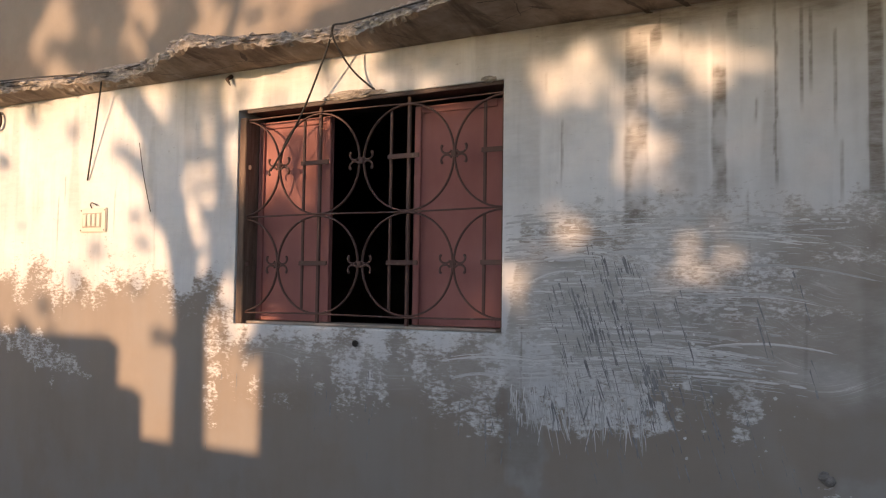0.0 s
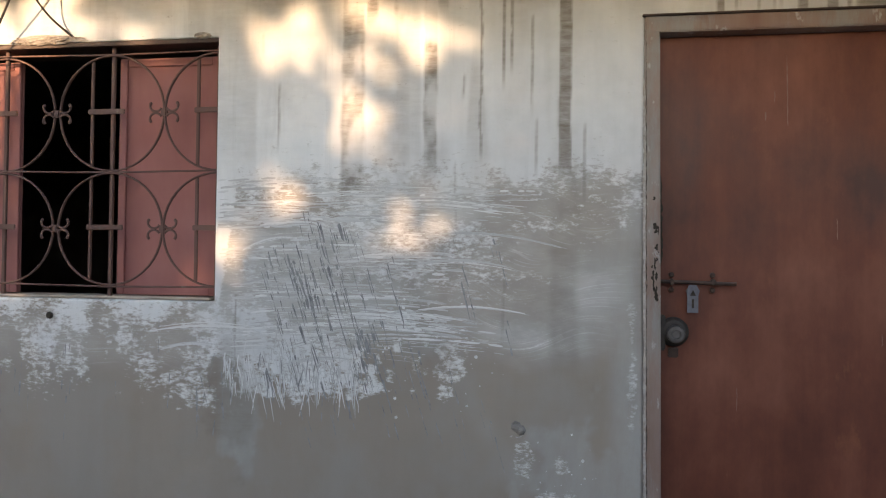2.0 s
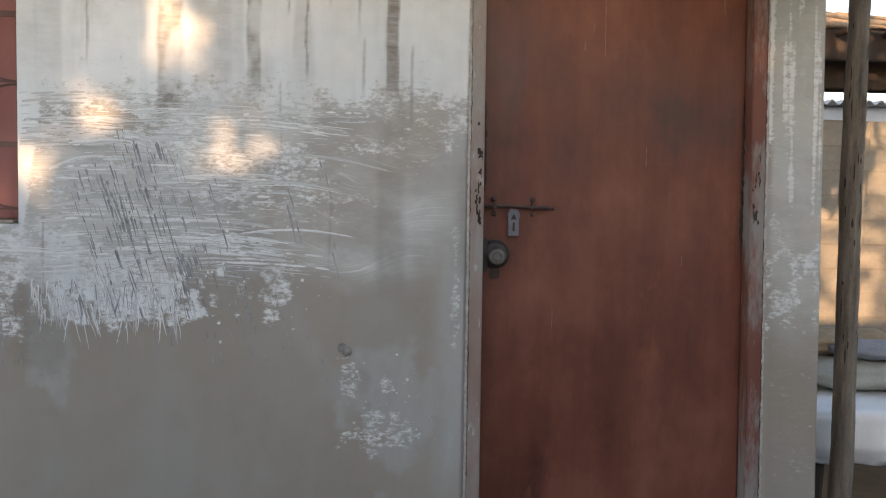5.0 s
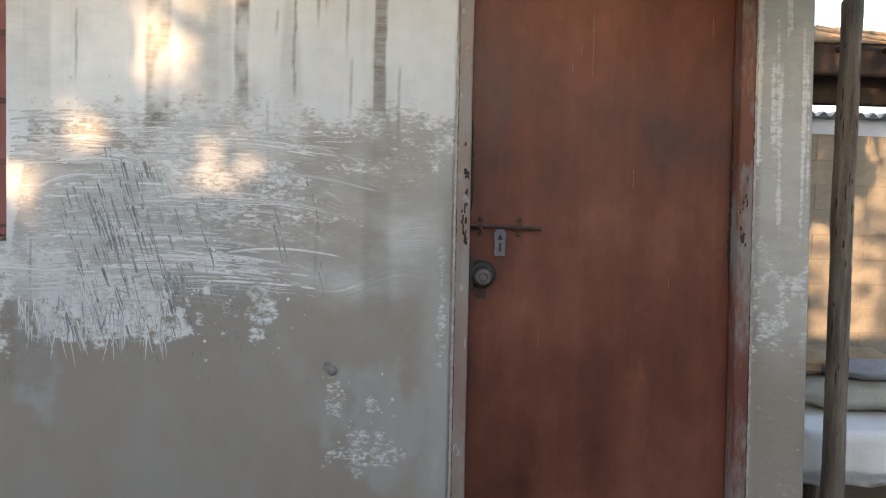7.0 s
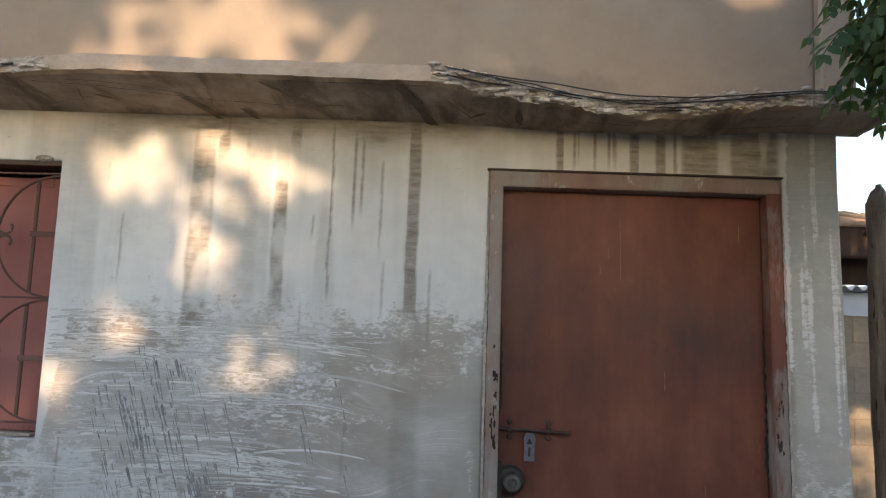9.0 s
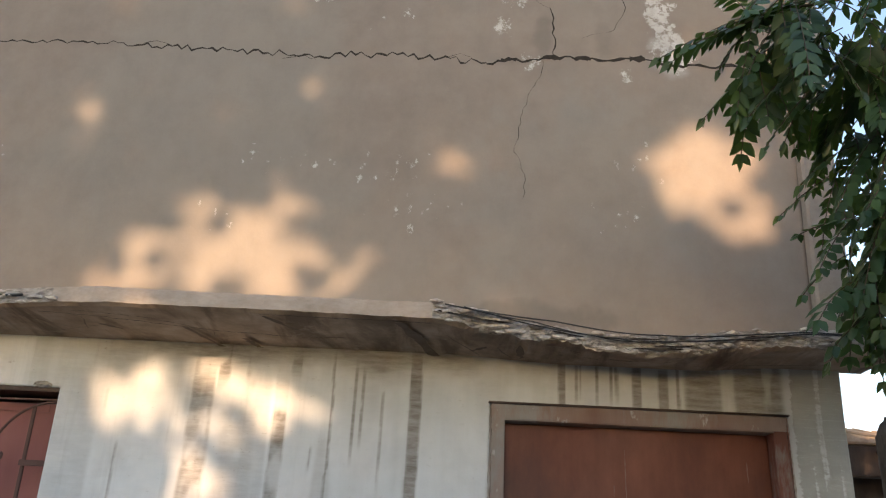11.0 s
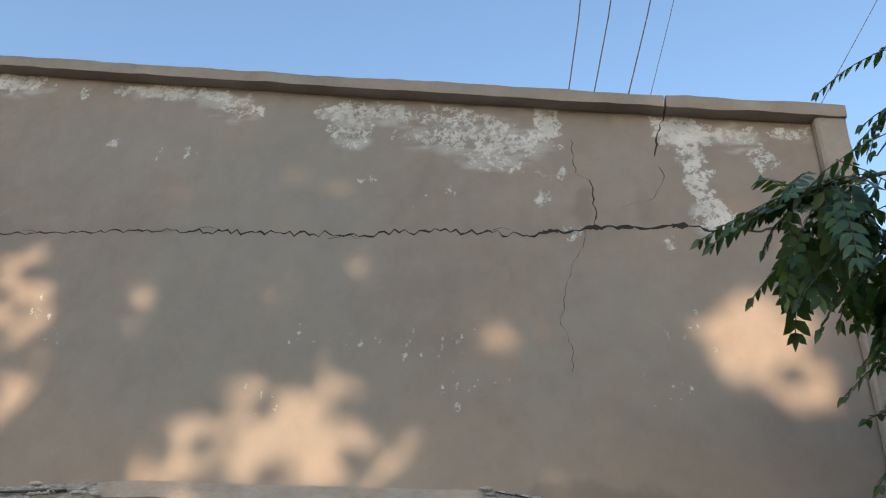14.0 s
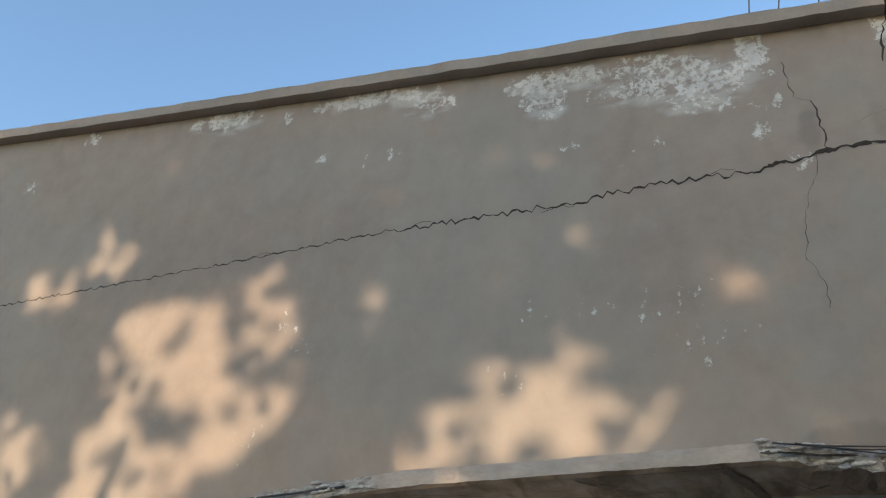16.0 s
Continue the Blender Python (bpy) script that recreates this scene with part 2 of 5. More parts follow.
SLAB = stained_concrete()
FASCIA = plain("ledge_fascia_plaster", (0.27, 0.222, 0.18), (0.42, 0.355, 0.30), 9, (1, 1, 2), 0.9, 0, 50, 0.4, 0.004)
COPING = plain("coping_plaster", (0.24, 0.20, 0.168), (0.33, 0.28, 0.238), 5, rough=0.9)
DOOR = door_paint()
FRAME = painted_steel("worn_door_frame", (0.13, 0.043, 0.031), (0.185, 0.078, 0.058), (0.20, 0.15, 0.13), 0.66, (0.23, 0.222, 0.212))
PALE_FRAME = painted_steel("whitewashed_door_frame", (0.19, 0.105, 0.08), (0.31, 0.255, 0.225), (0.36, 0.335, 0.315), 0.60, (0.26, 0.25, 0.238))
SHUTTER = painted_steel("faded_red_shutter", (0.255, 0.092, 0.082), (0.37, 0.158, 0.142), (0.22, 0.135, 0.11), 0.66)
GRILLE = painted_steel("grille_paint", (0.09, 0.045, 0.037), (0.16, 0.092, 0.077), (0.20, 0.16, 0.13), 0.62)
TIMBER = plain("weathered_brown_timber", (0.07, 0.042, 0.030), (0.27, 0.185, 0.135), 2, (20, 20, 2), 0.85, 0, 40, 0.7, 0.005)
OLD_WOOD = plain("weathered_grey_wood", (0.045, 0.036, 0.029), (0.25, 0.205, 0.168), 1.5, (18, 18, 2.4), 0.9, 0, 30, 0.8, 0.006)
DARK_WOOD = plain("dark_wood", (0.012, 0.008, 0.007), (0.05, 0.031, 0.023), 2, (8, 8, 2), 0.85)
STEEL = plain("dull_steel", (0.05, 0.047, 0.045), (0.13, 0.12, 0.12), 20, rough=0.5, metal=0.5)
HASP = plain("grey_blue_steel", (0.085, 0.085, 0.105), (0.15, 0.15, 0.175), 20, rough=0.6, metal=0.2)
RUST = plain("rusty_iron", (0.026, 0.014, 0.011), (0.075, 0.042, 0.031), 25, rough=0.6, metal=0.15)
BLACKENED = plain("blackened_iron", (0.018, 0.015, 0.014), (0.05, 0.042, 0.038), 25, rough=0.6, metal=0.3)
RUBBER = plain("black_cable", (0.015, 0.014, 0.013), (0.03, 0.028, 0.027), 30, rough=0.6)
CREVICE = plain("crack_shadow", (0.018, 0.014, 0.011), (0.05, 0.04, 0.032), 40, rough=1.0)
PLASTIC = plain("cream_plastic", (0.60, 0.56, 0.48), (0.72, 0.68, 0.59), 15, rough=0.45)
OCHRE = plain("ochre_wall_plaster", (0.155, 0.13, 0.10), (0.25, 0.215, 0.172), 3, rough=0.92, fine=25, strength=0.6, distance=0.01)
DIRT = plain("packed_earth", (0.17, 0.128, 0.093), (0.29, 0.23, 0.172), 1.2, rough=0.95, fine=18, strength=0.6, distance=0.02)
SHEET = plain("white_cotton", (0.66, 0.66, 0.67), (0.80, 0.80, 0.80), 4, rough=0.9)
TAN_CLOTH = plain("tan_blanket", (0.20, 0.14, 0.085), (0.36, 0.27, 0.175), 6, rough=0.95)
BLUE_CLOTH = plain("grey_blue_quilt", (0.17, 0.175, 0.20), (0.30, 0.305, 0.335), 6, rough=0.95)
GREEN_CLOTH = plain("pale_green_quilt", (0.26, 0.26, 0.225), (0.42, 0.42, 0.375), 6, rough=0.95)
LIMEWASH = plain("pale_blue_limewash", (0.34, 0.39, 0.47), (0.44, 0.49, 0.57), 3, rough=0.9)
TIN = plain("grey_cement_sheet", (0.30, 0.30, 0.31), (0.48, 0.48, 0.49), 4, rough=0.8)
STRAW = plain("straw_cane", (0.32, 0.22, 0.15), (0.52, 0.39, 0.28), 12, rough=0.9)
BARK = plain("brown_bark", (0.05, 0.038, 0.028), (0.13, 0.10, 0.075), 3, (9, 9, 2), 0.95, 0, 30, 0.9, 0.01)
LEAF = leaf_material("green_leaf", (0.016, 0.043, 0.024), (0.040, 0.090, 0.040))
FAR_LEAF = leaf_material("far_leaf", (0.03, 0.05, 0.02), (0.06, 0.10, 0.035), 0.14)


# ---- mesh helpers ----
def part(name, bm, mat, parent=None, label="", smooth=False):
    me = bpy.data.meshes.new(name)
    bm.normal_update()
    bm.to_mesh(me)
    bm.free()
    me.materials.append(mat)
    if smooth:
        me.polygons.foreach_set("use_smooth", [True] * len(me.polygons))
    ob = new(name, me)
    if parent:
        ob.parent = parent
    if label:
        ob["label"] = label
    return ob


def raw(name, verts, faces, mat, parent=None, smooth=False):
    me = bpy.data.meshes.new(name)
    me.from_pydata([tuple(v) for v in verts], [], faces)
    me.materials.append(mat)
    if smooth:
        me.polygons.foreach_set("use_smooth", [True] * len(me.polygons))
    ob = new(name, me)
    if parent:
        ob.parent = parent
    return ob


def box(lo, hi, bevel=0.0, jitter=0.0):
    bm = bmesh.new()
    bmesh.ops.create_cube(bm, size=1)
    c, s = [(a + b) / 2 for a, b in zip(lo, hi)], [b - a for a, b in zip(lo, hi)]
    for v in bm.verts:
        v.co = [c[k] + v.co[k] * s[k] + random.uniform(-jitter, jitter) for k in range(3)]
    if bevel:
        bmesh.ops.bevel(bm, geom=bm.edges[:], offset=bevel, segments=2, affect="EDGES")
    return bm


def join(*bms):
    out = bmesh.new()
    for b in bms:
        me = bpy.data.meshes.new("tmp")
        b.to_mesh(me)
        b.free()
        out.from_mesh(me)
        bpy.data.meshes.remove(me)
    return out


def tube(points, radius, sides=6, flat=1.0):
    """A bar or cable along points; radius may be a list; flat squeezes it along y."""
    bm = bmesh.new()
    pts = [Vector(p) for p in points]
    rad = radius if isinstance(radius, (list, tuple)) else [radius] * len(pts)
    rings, up = [], Vector((0, 1, 0))
    for k, p in enumerate(pts):
        way = (pts[min(k + 1, len(pts) - 1)] - pts[max(k - 1, 0)]).normalized()
        a = way.cross(up)
        a = a.normalized() if a.length > 0.05 else way.cross(Vector((1, 0, 0))).normalized()
        b = way.cross(a).normalized()
        rings.append([bm.verts.new(p + (a * math.cos(t) + b * math.sin(t) * flat) * rad[k]) for t in [2 * math.pi * j / sides for j in range(sides)]])
    for r, q in zip(rings, rings[1:]):
        for j in range(sides):
            bm.faces.new((r[j], r[(j + 1) % sides], q[(j + 1) % sides], q[j]))
    bm.faces.new(rings[0][::-1])
    bm.faces.new(rings[-1])
    bmesh.ops.recalc_face_normals(bm, faces=bm.faces[:])
    return bm


def lathe(profile, sides=20):
    """Turned round the y axis; profile: (radius, y)."""
    bm = bmesh.new()
    rings = [[bm.verts.new((r * math.cos(t), y, r * math.sin(t))) for t in [2 * math.pi * j / sides for j in range(sides)]] for r, y in profile]
    for r, q in zip(rings, rings[1:]):
        for j in range(sides):
            bm.faces.new((r[j], r[(j + 1) % sides], q[(j + 1) % sides], q[j]))
    bm.faces.new(rings[0])
    bm.faces.new(rings[-1][::-1])
    bmesh.ops.recalc_face_normals(bm, faces=bm.faces[:])
    return bm


def shifted(bm, x, y, z):
    bmesh.ops.translate(bm, verts=bm.verts[:], vec=(x, y, z))
    return bm


def empty(name, x, y, z):
    ob = new(name)
    ob.location = (x, y, z)
    ob.empty_display_size = 0.1
    return ob


def under(thing, *obs):
    """Hang meshes built in world places under an empty, without moving them."""
    for o in obs:
        o.parent = thing
        o.location = Vector(o.location) - Vector(thing.location)


rng = np.random.default_rng(7)


def lattice(u, v, seed):
    g = np.random.default_rng(seed).random((256, 256))
    i, j = np.floor(u).astype(int), np.floor(v).astype(int)
    f, h = u - i, v - j
    f, h = f * f * (3 - 2 * f), h * h * (3 - 2 * h)
    a, b, c, d = g[i % 256, j % 256], g[(i + 1) % 256, j % 256], g[i % 256, (j + 1) % 256], g[(i + 1) % 256, (j + 1) % 256]
    return (a * (1 - f) + b * f) * (1 - h) + (c * (1 - f) + d * f) * h


def fbm(u, v, seed, octaves=4):
    out, amp, tot = 0, 1.0, 0
    for k in range(octaves):
        out, tot = out + amp * lattice(u * 2 ** k, v * 2 ** k, seed + k), tot + amp
        amp *= 0.55
    return out / tot


def step(a, b, x):
    t = np.clip((x - a) / (b - a), 0, 1)
    return t * t * (3 - 2 * t)


def dab(X, Z, cx, cz, rx, rz, seed, rough=0.6):
    """A ragged patch."""
    d = np.hypot((X - cx) / rx, (Z - cz) / rz)
    return step(1.15, 0.55, d + rough * (fbm(X * 14 + cx * 9, Z * 14, seed) - 0.5) * 2)


# ---- the front wall: plaster skin with openings, reveals and body ----
WIN = (-2.875, -1.535, 1.155, 2.135)
DOORWAY = (0.0, 1.02, -0.15, 2.15)
EAST, WEST, THICK, JOINT, GROUND = 1.215, -7.0, 0.22, 2.33, -0.15


def ticks(a, b, pitch, stops):
    edges = sorted({a, b, *[s for s in stops if a < s < b]})
    out = []
    for p, q in zip(edges, edges[1:]):
        out += list(np.linspace(p, q, max(1, round((q - p) / pitch)), endpoint=False))
    return np.array(out + [b])


def lean(x, z):
    """The doorway and the corner beside it stand a little out of plumb, widening downwards."""
    return np.where((x >= -0.001) & (z < 2.15), (2.15 - z) * (0.008 + 0.017 * x / 1.02), 0.0)


def leaned(*obs):
    for o in obs:
        for v in o.data.vertices:
            v.co.x += float(lean(max(v.co.x, 0.0), v.co.z))
    return obs[0]


def plaster_wall(name, xs, zs, top, holes, paint, mat, bumps, back):
    """A wall along x with a fine plaster skin on its face at y = 0. top(x) may cut it off slantwise."""
    nx, nz = len(xs), len(zs)
    X, Z = np.meshgrid(xs, zs, indexing="ij")
    if top is not None:
        Z = zs[0] + (Z - zs[0]) * ((top(X) - zs[0]) / (zs[-1] - zs[0]))
    Y = bumps(X, Z)
    if holes:
        X = X + lean(X, Z)
    front = np.stack([X, Y, Z], -1).reshape(-1, 3)
    rear = np.stack([X, np.full_like(X, back), Z], -1).reshape(-1, 3)
    cx, cz = (xs[:-1] + xs[1:]) / 2, (zs[:-1] + zs[1:]) / 2
    solid = np.ones((nx - 1, nz - 1), bool)
    for a, b, c, d in holes:
        solid &= ~(((cx > a) & (cx < b))[:, None] & ((cz > c) & (cz < d))[None, :])
    I, J = np.nonzero(solid)
    v = lambda i, j: i * nz + j
    faces = np.stack([v(I, J), v(I + 1, J), v(I + 1, J + 1), v(I, J + 1)], 1).tolist()
    o = len(front)
    pad = np.pad(solid, 1)
    for di, dj, a, b in ((-1, 0, (0, 1), (0, 0)), (1, 0, (1, 0), (1, 1)), (0, -1, (0, 0), (1, 0)), (0, 1, (1, 1), (0, 1))):
        E = np.argwhere(solid & ~pad[1 + di:nx + di, 1 + dj:nz + dj])
        for i, j in E:
            p, q = v(i + a[0], j + a[1]), v(i + b[0], j + b[1])
            faces.append([int(q), int(p), int(o + p), int(o + q)])
    ob = raw(name, np.concatenate([front, rear]), faces, mat)
    me = ob.data
    layer = me.attributes.new("paint", "FLOAT_COLOR", "POINT")
    col = np.stack(paint(X - (lean(X, Z) if holes else 0), Z), -1).reshape(-1, 4)
    layer.data.foreach_set("color", np.concatenate([col, col]).astype(np.float32).ravel())
    me.polygons.foreach_set("use_smooth", [True] * len(I) + [False] * (len(me.polygons) - len(I)))
    me.validate()
    return ob


def lower_bumps(X, Z):
    return 0.004 * (fbm(X * 2.3 + 40, Z * 2.3 + 40, 3) - 0.5) + 0.002 * (fbm(X * 14 + 40, Z * 14 + 40, 5) - 0.5)


def lower_paint(X, Z):
    x, z = X + 50, Z + 50
    n1, n2 = fbm(x * 5, z * 5, 11), fbm(x * 16, z * 9, 21)
    height = np.interp(X, [-7, -3.6, -3.0, -2.9, -1.52, -1.45, -0.6, 0, 1.0, 1.05, 1.3], [1.40, 1.37, 1.33, 1.12, 1.12, 1.60, 1.62, 1.60, 1.6, 1.45, 1.45])
    wash = step(-0.22, 0.15, Z - height + 0.34 * (n1 - 0.5) + 0.22 * (n2 - 0.5))
    # flaking under the window and thin remains lower down
    band = step(0.72, 0.92, Z) * step(-2.95, -2.7, X) * step(-1.2, -1.5, X)
    wash = np.maximum(wash, band * step(0.42, 0.62, n2 * 0.6 + n1 * 0.4) * 0.54)
    for k, (cx, cz, rx, rz) in enumerate(((-1.25, 0.96, 0.30, 0.085), (-1.42, 1.02, 0.16, 0.10), (-1.12, 0.90, 0.16, 0.06), (-0.66, 0.95, 0.055, 0.07),
                                           (-0.67, 0.87, 0.03, 0.05), (-0.39, 0.63, 0.05, 0.055), (-0.30, 0.46, 0.11, 0.06), (-0.27, 0.60, 0.03, 0.03),
                                           (-4.4, 1.0, 0.34, 0.06), (-4.05, 0.90, 0.16, 0.06), (-3.0, 1.05, 0.05, 0.28), (-1.62, 0.92, 0.10, 0.12),
                                           (-0.87, 0.90, 0.02, 0.02), (1.10, 1.0, 0.08, 0.16), (1.12, 1.3, 0.07, 0.10), (-0.03, 1.0, 0.012, 0.2))):
        wash = np.maximum(wash, dab(X, Z, cx, cz, rx * 1.3, rz * 1.3, 40 + k, 1.1) * (0.66 if k < 3 else 0.37 if k in (5, 6, 7, 15) else 0.45))
    thin = 0.56 * step(1.05, 1.45, Z + 0.2 * (n1 - 0.5)) * step(-1.7, -1.45, X) * step(0.1, -0.5, X)
    wash = np.maximum(wash, thin * step(0.22, 0.6, fbm(x * 3, z * 8, 33)))
    # tufts hanging from the dense patch
    tuft = step(0.55, 0.7, fbm(x * 42 + z * 5, z * 3, 61)) * step(-1.55, -1.45, X) * step(-0.95, -1.1, X) * step(0.72, 0.84, Z) * step(1.02, 0.92, Z)
    wash = np.maximum(wash, 0.62 * tuft)
    scrape = step(0.93, 1.08, Z + 0.1 * (n1 - 0.5)) * step(2.0, 1.72, Z) * step(-1.75, -1.45, X) * step(0.05, -0.25, X) * (0.45 + 0.75 * step(0.35, 0.65, fbm(x * 2.5, z * 4, 31)))
    scrape = np.maximum(scrape, 0.5 * step(0.85, 1.0, Z) * step(1.16, 1.05, Z) * step(-2.9, -2.6, X) * step(-1.3, -1.6, X))
    scrape = np.maximum(scrape, 0.45 * step(0.6, 1.0, Z) * step(1.05, 1.09, X))
    # the narrow pillar: grey wash with pale drips
    pillar = step(1.03, 1.05, X)
    drips = 0.55 * step(0.58, 0.68, fbm(x * 38, z * 1.2, 35)) * step(1.15, 1.4, Z) + 0.36 * step(0.44, 0.60, fbm(x * 12, z * 12, 36)) * step(0.80, 0.95, Z) * step(1.3, 1.15, Z)
    wash = wash * (1 - pillar) + pillar * (0.10 + drips)
    scrape = np.maximum(scrape, 0.45 * pillar * step(0.8, 1.3, Z))
    # damp runs under the ledge
    damp_dark = np.zeros_like(X)
    runs = ((-1.02, 2.36, 1.55, 0.042, 0.75), (-0.95, 2.36, 2.18, 0.022, 0.9), (-0.84, 2.36, 2.15, 0.03, 0.8), (-0.87, 2.10, 1.5, 0.05, 0.4), (-0.735, 2.36, 1.58, 0.024, 0.9),
            (-0.69, 2.36, 2.22, 0.02, 0.9), (-0.735, 1.7, 0.95, 0.05, 0.3), (-0.555, 2.36, 1.68, 0.005, 0.85), (-0.476, 2.36, 1.95, 0.005, 0.85), (-0.448, 2.36, 2.0, 0.004, 0.8),
            (-0.262, 2.36, 1.62, 0.021, 1.0), (-0.26, 1.75, 0.95, 0.035, 0.35), (0.25, 2.36, 2.10, 0.012, 0.95), (0.30, 2.36, 2.17, 0.006, 0.8), (0.315, 2.36, 2.19, 0.004, 0.8),
            (0.372, 2.36, 2.17, 0.005, 0.95), (0.422, 2.36, 2.18, 0.006, 0.9), (0.442, 2.36, 2.19, 0.006, 0.85), (0.512, 2.36, 2.12, 0.016, 1.0), (0.603, 2.36, 2.12, 0.018, 1.0), (0.655, 2.36, 2.14, 0.007, 0.9))
    for cx, top, low, w, power in runs:
        d = np.abs(X - cx - 0.012 * (fbm(z * 6, x * 0, 71) - 0.5))
        hold = 0.3 + 0.8 * step(0.34, 0.62, fbm(x * 11, z * 7, 73)) if w > 0.0215 else 1.0
        soft = 1.2 if power > 0.5 else 1.9
        damp_dark = np.maximum(damp_dark, power * hold * step(w * soft, w * 0.8, d + 0.25 * w * (n2 - 0.5)) * step(low - 0.06, low + 0.06, Z) * step(top + 0.1, top - 0.05, Z))
    soak = step(0.655, 0.69, X + 0.03 * (n1 - 0.5)) * step(1.03, 1.0, X) * (1 - 0.6 * step(0.03, 0.015, np.abs(X - 0.825)))
    damp_dark = np.maximum(damp_dark, 0.95 * soak * step(2.13, 2.17, Z) * (0.55 + 0.45 * step(0.3, 0.5, fbm(x * 26, z * 3, 85))))
    # brown staining under the ledge, deepened to hold the ledge's shade as well
    damp_dark = np.maximum(damp_dark, 0.22 * step(1.95, 2.25, Z + 0.2 * (n1 - 0.5)) * step(0.35, 0.6, fbm(x * 9, z * 1.5, 87)) * step(1.06, 1.0, X))
    damp_dark = np.maximum(damp_dark, 0.85 * step(2.17, 2.30, Z + 0.16 * (n1 - 0.5)) * step(-1.7, -1.1, X) * step(0.12, -0.1, X))
    damp_dark = np.maximum(damp_dark, 0.55 * step(2.24, 2.31, Z + 0.08 * (n2 - 0.5)) * step(-0.1, 0.12, X) * step(1.06, 0.95, X))
    damp_dark = np.maximum(damp_dark, 0.28 * step(0.52, 0.66, fbm(x * 7, z * 0.7, 81)) * step(1.5, 1.8, Z))
    # thin black runs and a grubby edge beside the doorway
    more = np.random.default_rng(9)
    for _ in range(17):
        cx, top, ln = more.uniform(-1.55, -0.05) if more.random() < 0.6 else more.uniform(-4.6, -2.9), more.uniform(1.2, 2.2), more.uniform(0.08, 0.4)
        damp_dark = np.maximum(damp_dark, more.uniform(0.3, 0.7) * step(0.0068, 0.002, np.abs(X - cx - 0.012 * (fbm(z * 9, x * 0, 75) - 0.5))) * step(top, top - 0.03, Z) * step(top - ln, top - ln * 0.6, Z))
    damp_dark = np.maximum(damp_dark, 0.4 * step(-0.07, -0.005, X) * step(0.02, 0, X) * step(0.95, 1.1, Z) * step(1.5, 1.3, Z))
    damp_dark = np.maximum(damp_dark, 0.45 * dab(X, Z, -1.47, 0.80, 0.10, 0.26, 91))
    # thin cool film of washed-off lime over the cement
    cool = 0.6 * dab(X, Z, -1.50, 0.84, 0.16, 0.28, 93, 0.9) * step(0.3, 0.55, fbm(x * 17, z * 2.2, 94))
    cool = np.maximum(cool, 0.8 * dab(X, Z, -1.22, 1.18, 0.42, 0.26, 95, 0.5))
    cool = np.maximum(cool, 0.55 * step(0.42, 0.62, fbm(x * 2.4, z * 1.7, 96)) * step(0.35, 0.75, Z) * step(-1.0, -0.7, X))
    cool = np.maximum(cool, 0.6 * dab(X, Z, -0.22, 0.55, 0.18, 0.26, 97, 0.9))
    cool = np.maximum(cool, 0.8 * step(-0.14, -0.03, X) * step(0.1, 0.4, Z) * step(1.03, 1.0, X))
    cool = np.maximum(cool, 0.85 * step(-0.9, -0.35, X + 0.3 * (n1 - 0.5)) * step(1.5, 1.72, Z))
    cool = np.maximum(cool, 0.75 * pillar * step(0.78, 1.02, Z + 0.2 * (n1 - 0.5)))
    # weaker runs on the pillar; its foot below about 0.9 m is darker
    damp_dark = np.maximum(damp_dark * (1 - 0.7 * pillar), 0.3 * pillar * step(1.0, 0.75, Z + 0.2 * (n1 - 0.5)))
    return wash, damp_dark, scrape, cool


xs = ticks(-5.0, EAST, 0.0055, (WIN[0], WIN[1], DOORWAY[0], DOORWAY[1]))
zs = ticks(GROUND, JOINT + 0.06, 0.010, (WIN[2], WIN[3], DOORWAY[3]))
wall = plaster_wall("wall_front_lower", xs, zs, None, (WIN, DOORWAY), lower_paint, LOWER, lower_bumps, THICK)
tagged(wall, "grey cement wall with worn, scraped and stained whitewash", "wall", kind="structure")


# ---- the storey above: bare cement plaster under a sloping parapet ----
def coping_low(x):
    return 4.145 + (0.53 - x) * 0.1125 + 0.002 * (0.53 - x) ** 2


def upper_bumps(X, Z):
    return 0.006 * (fbm(X * 1.3 + 40, Z * 1.3 + 40, 103) - 0.5) + 0.002 * (fbm(X * 12 + 40, Z * 12 + 40, 105) - 0.5)


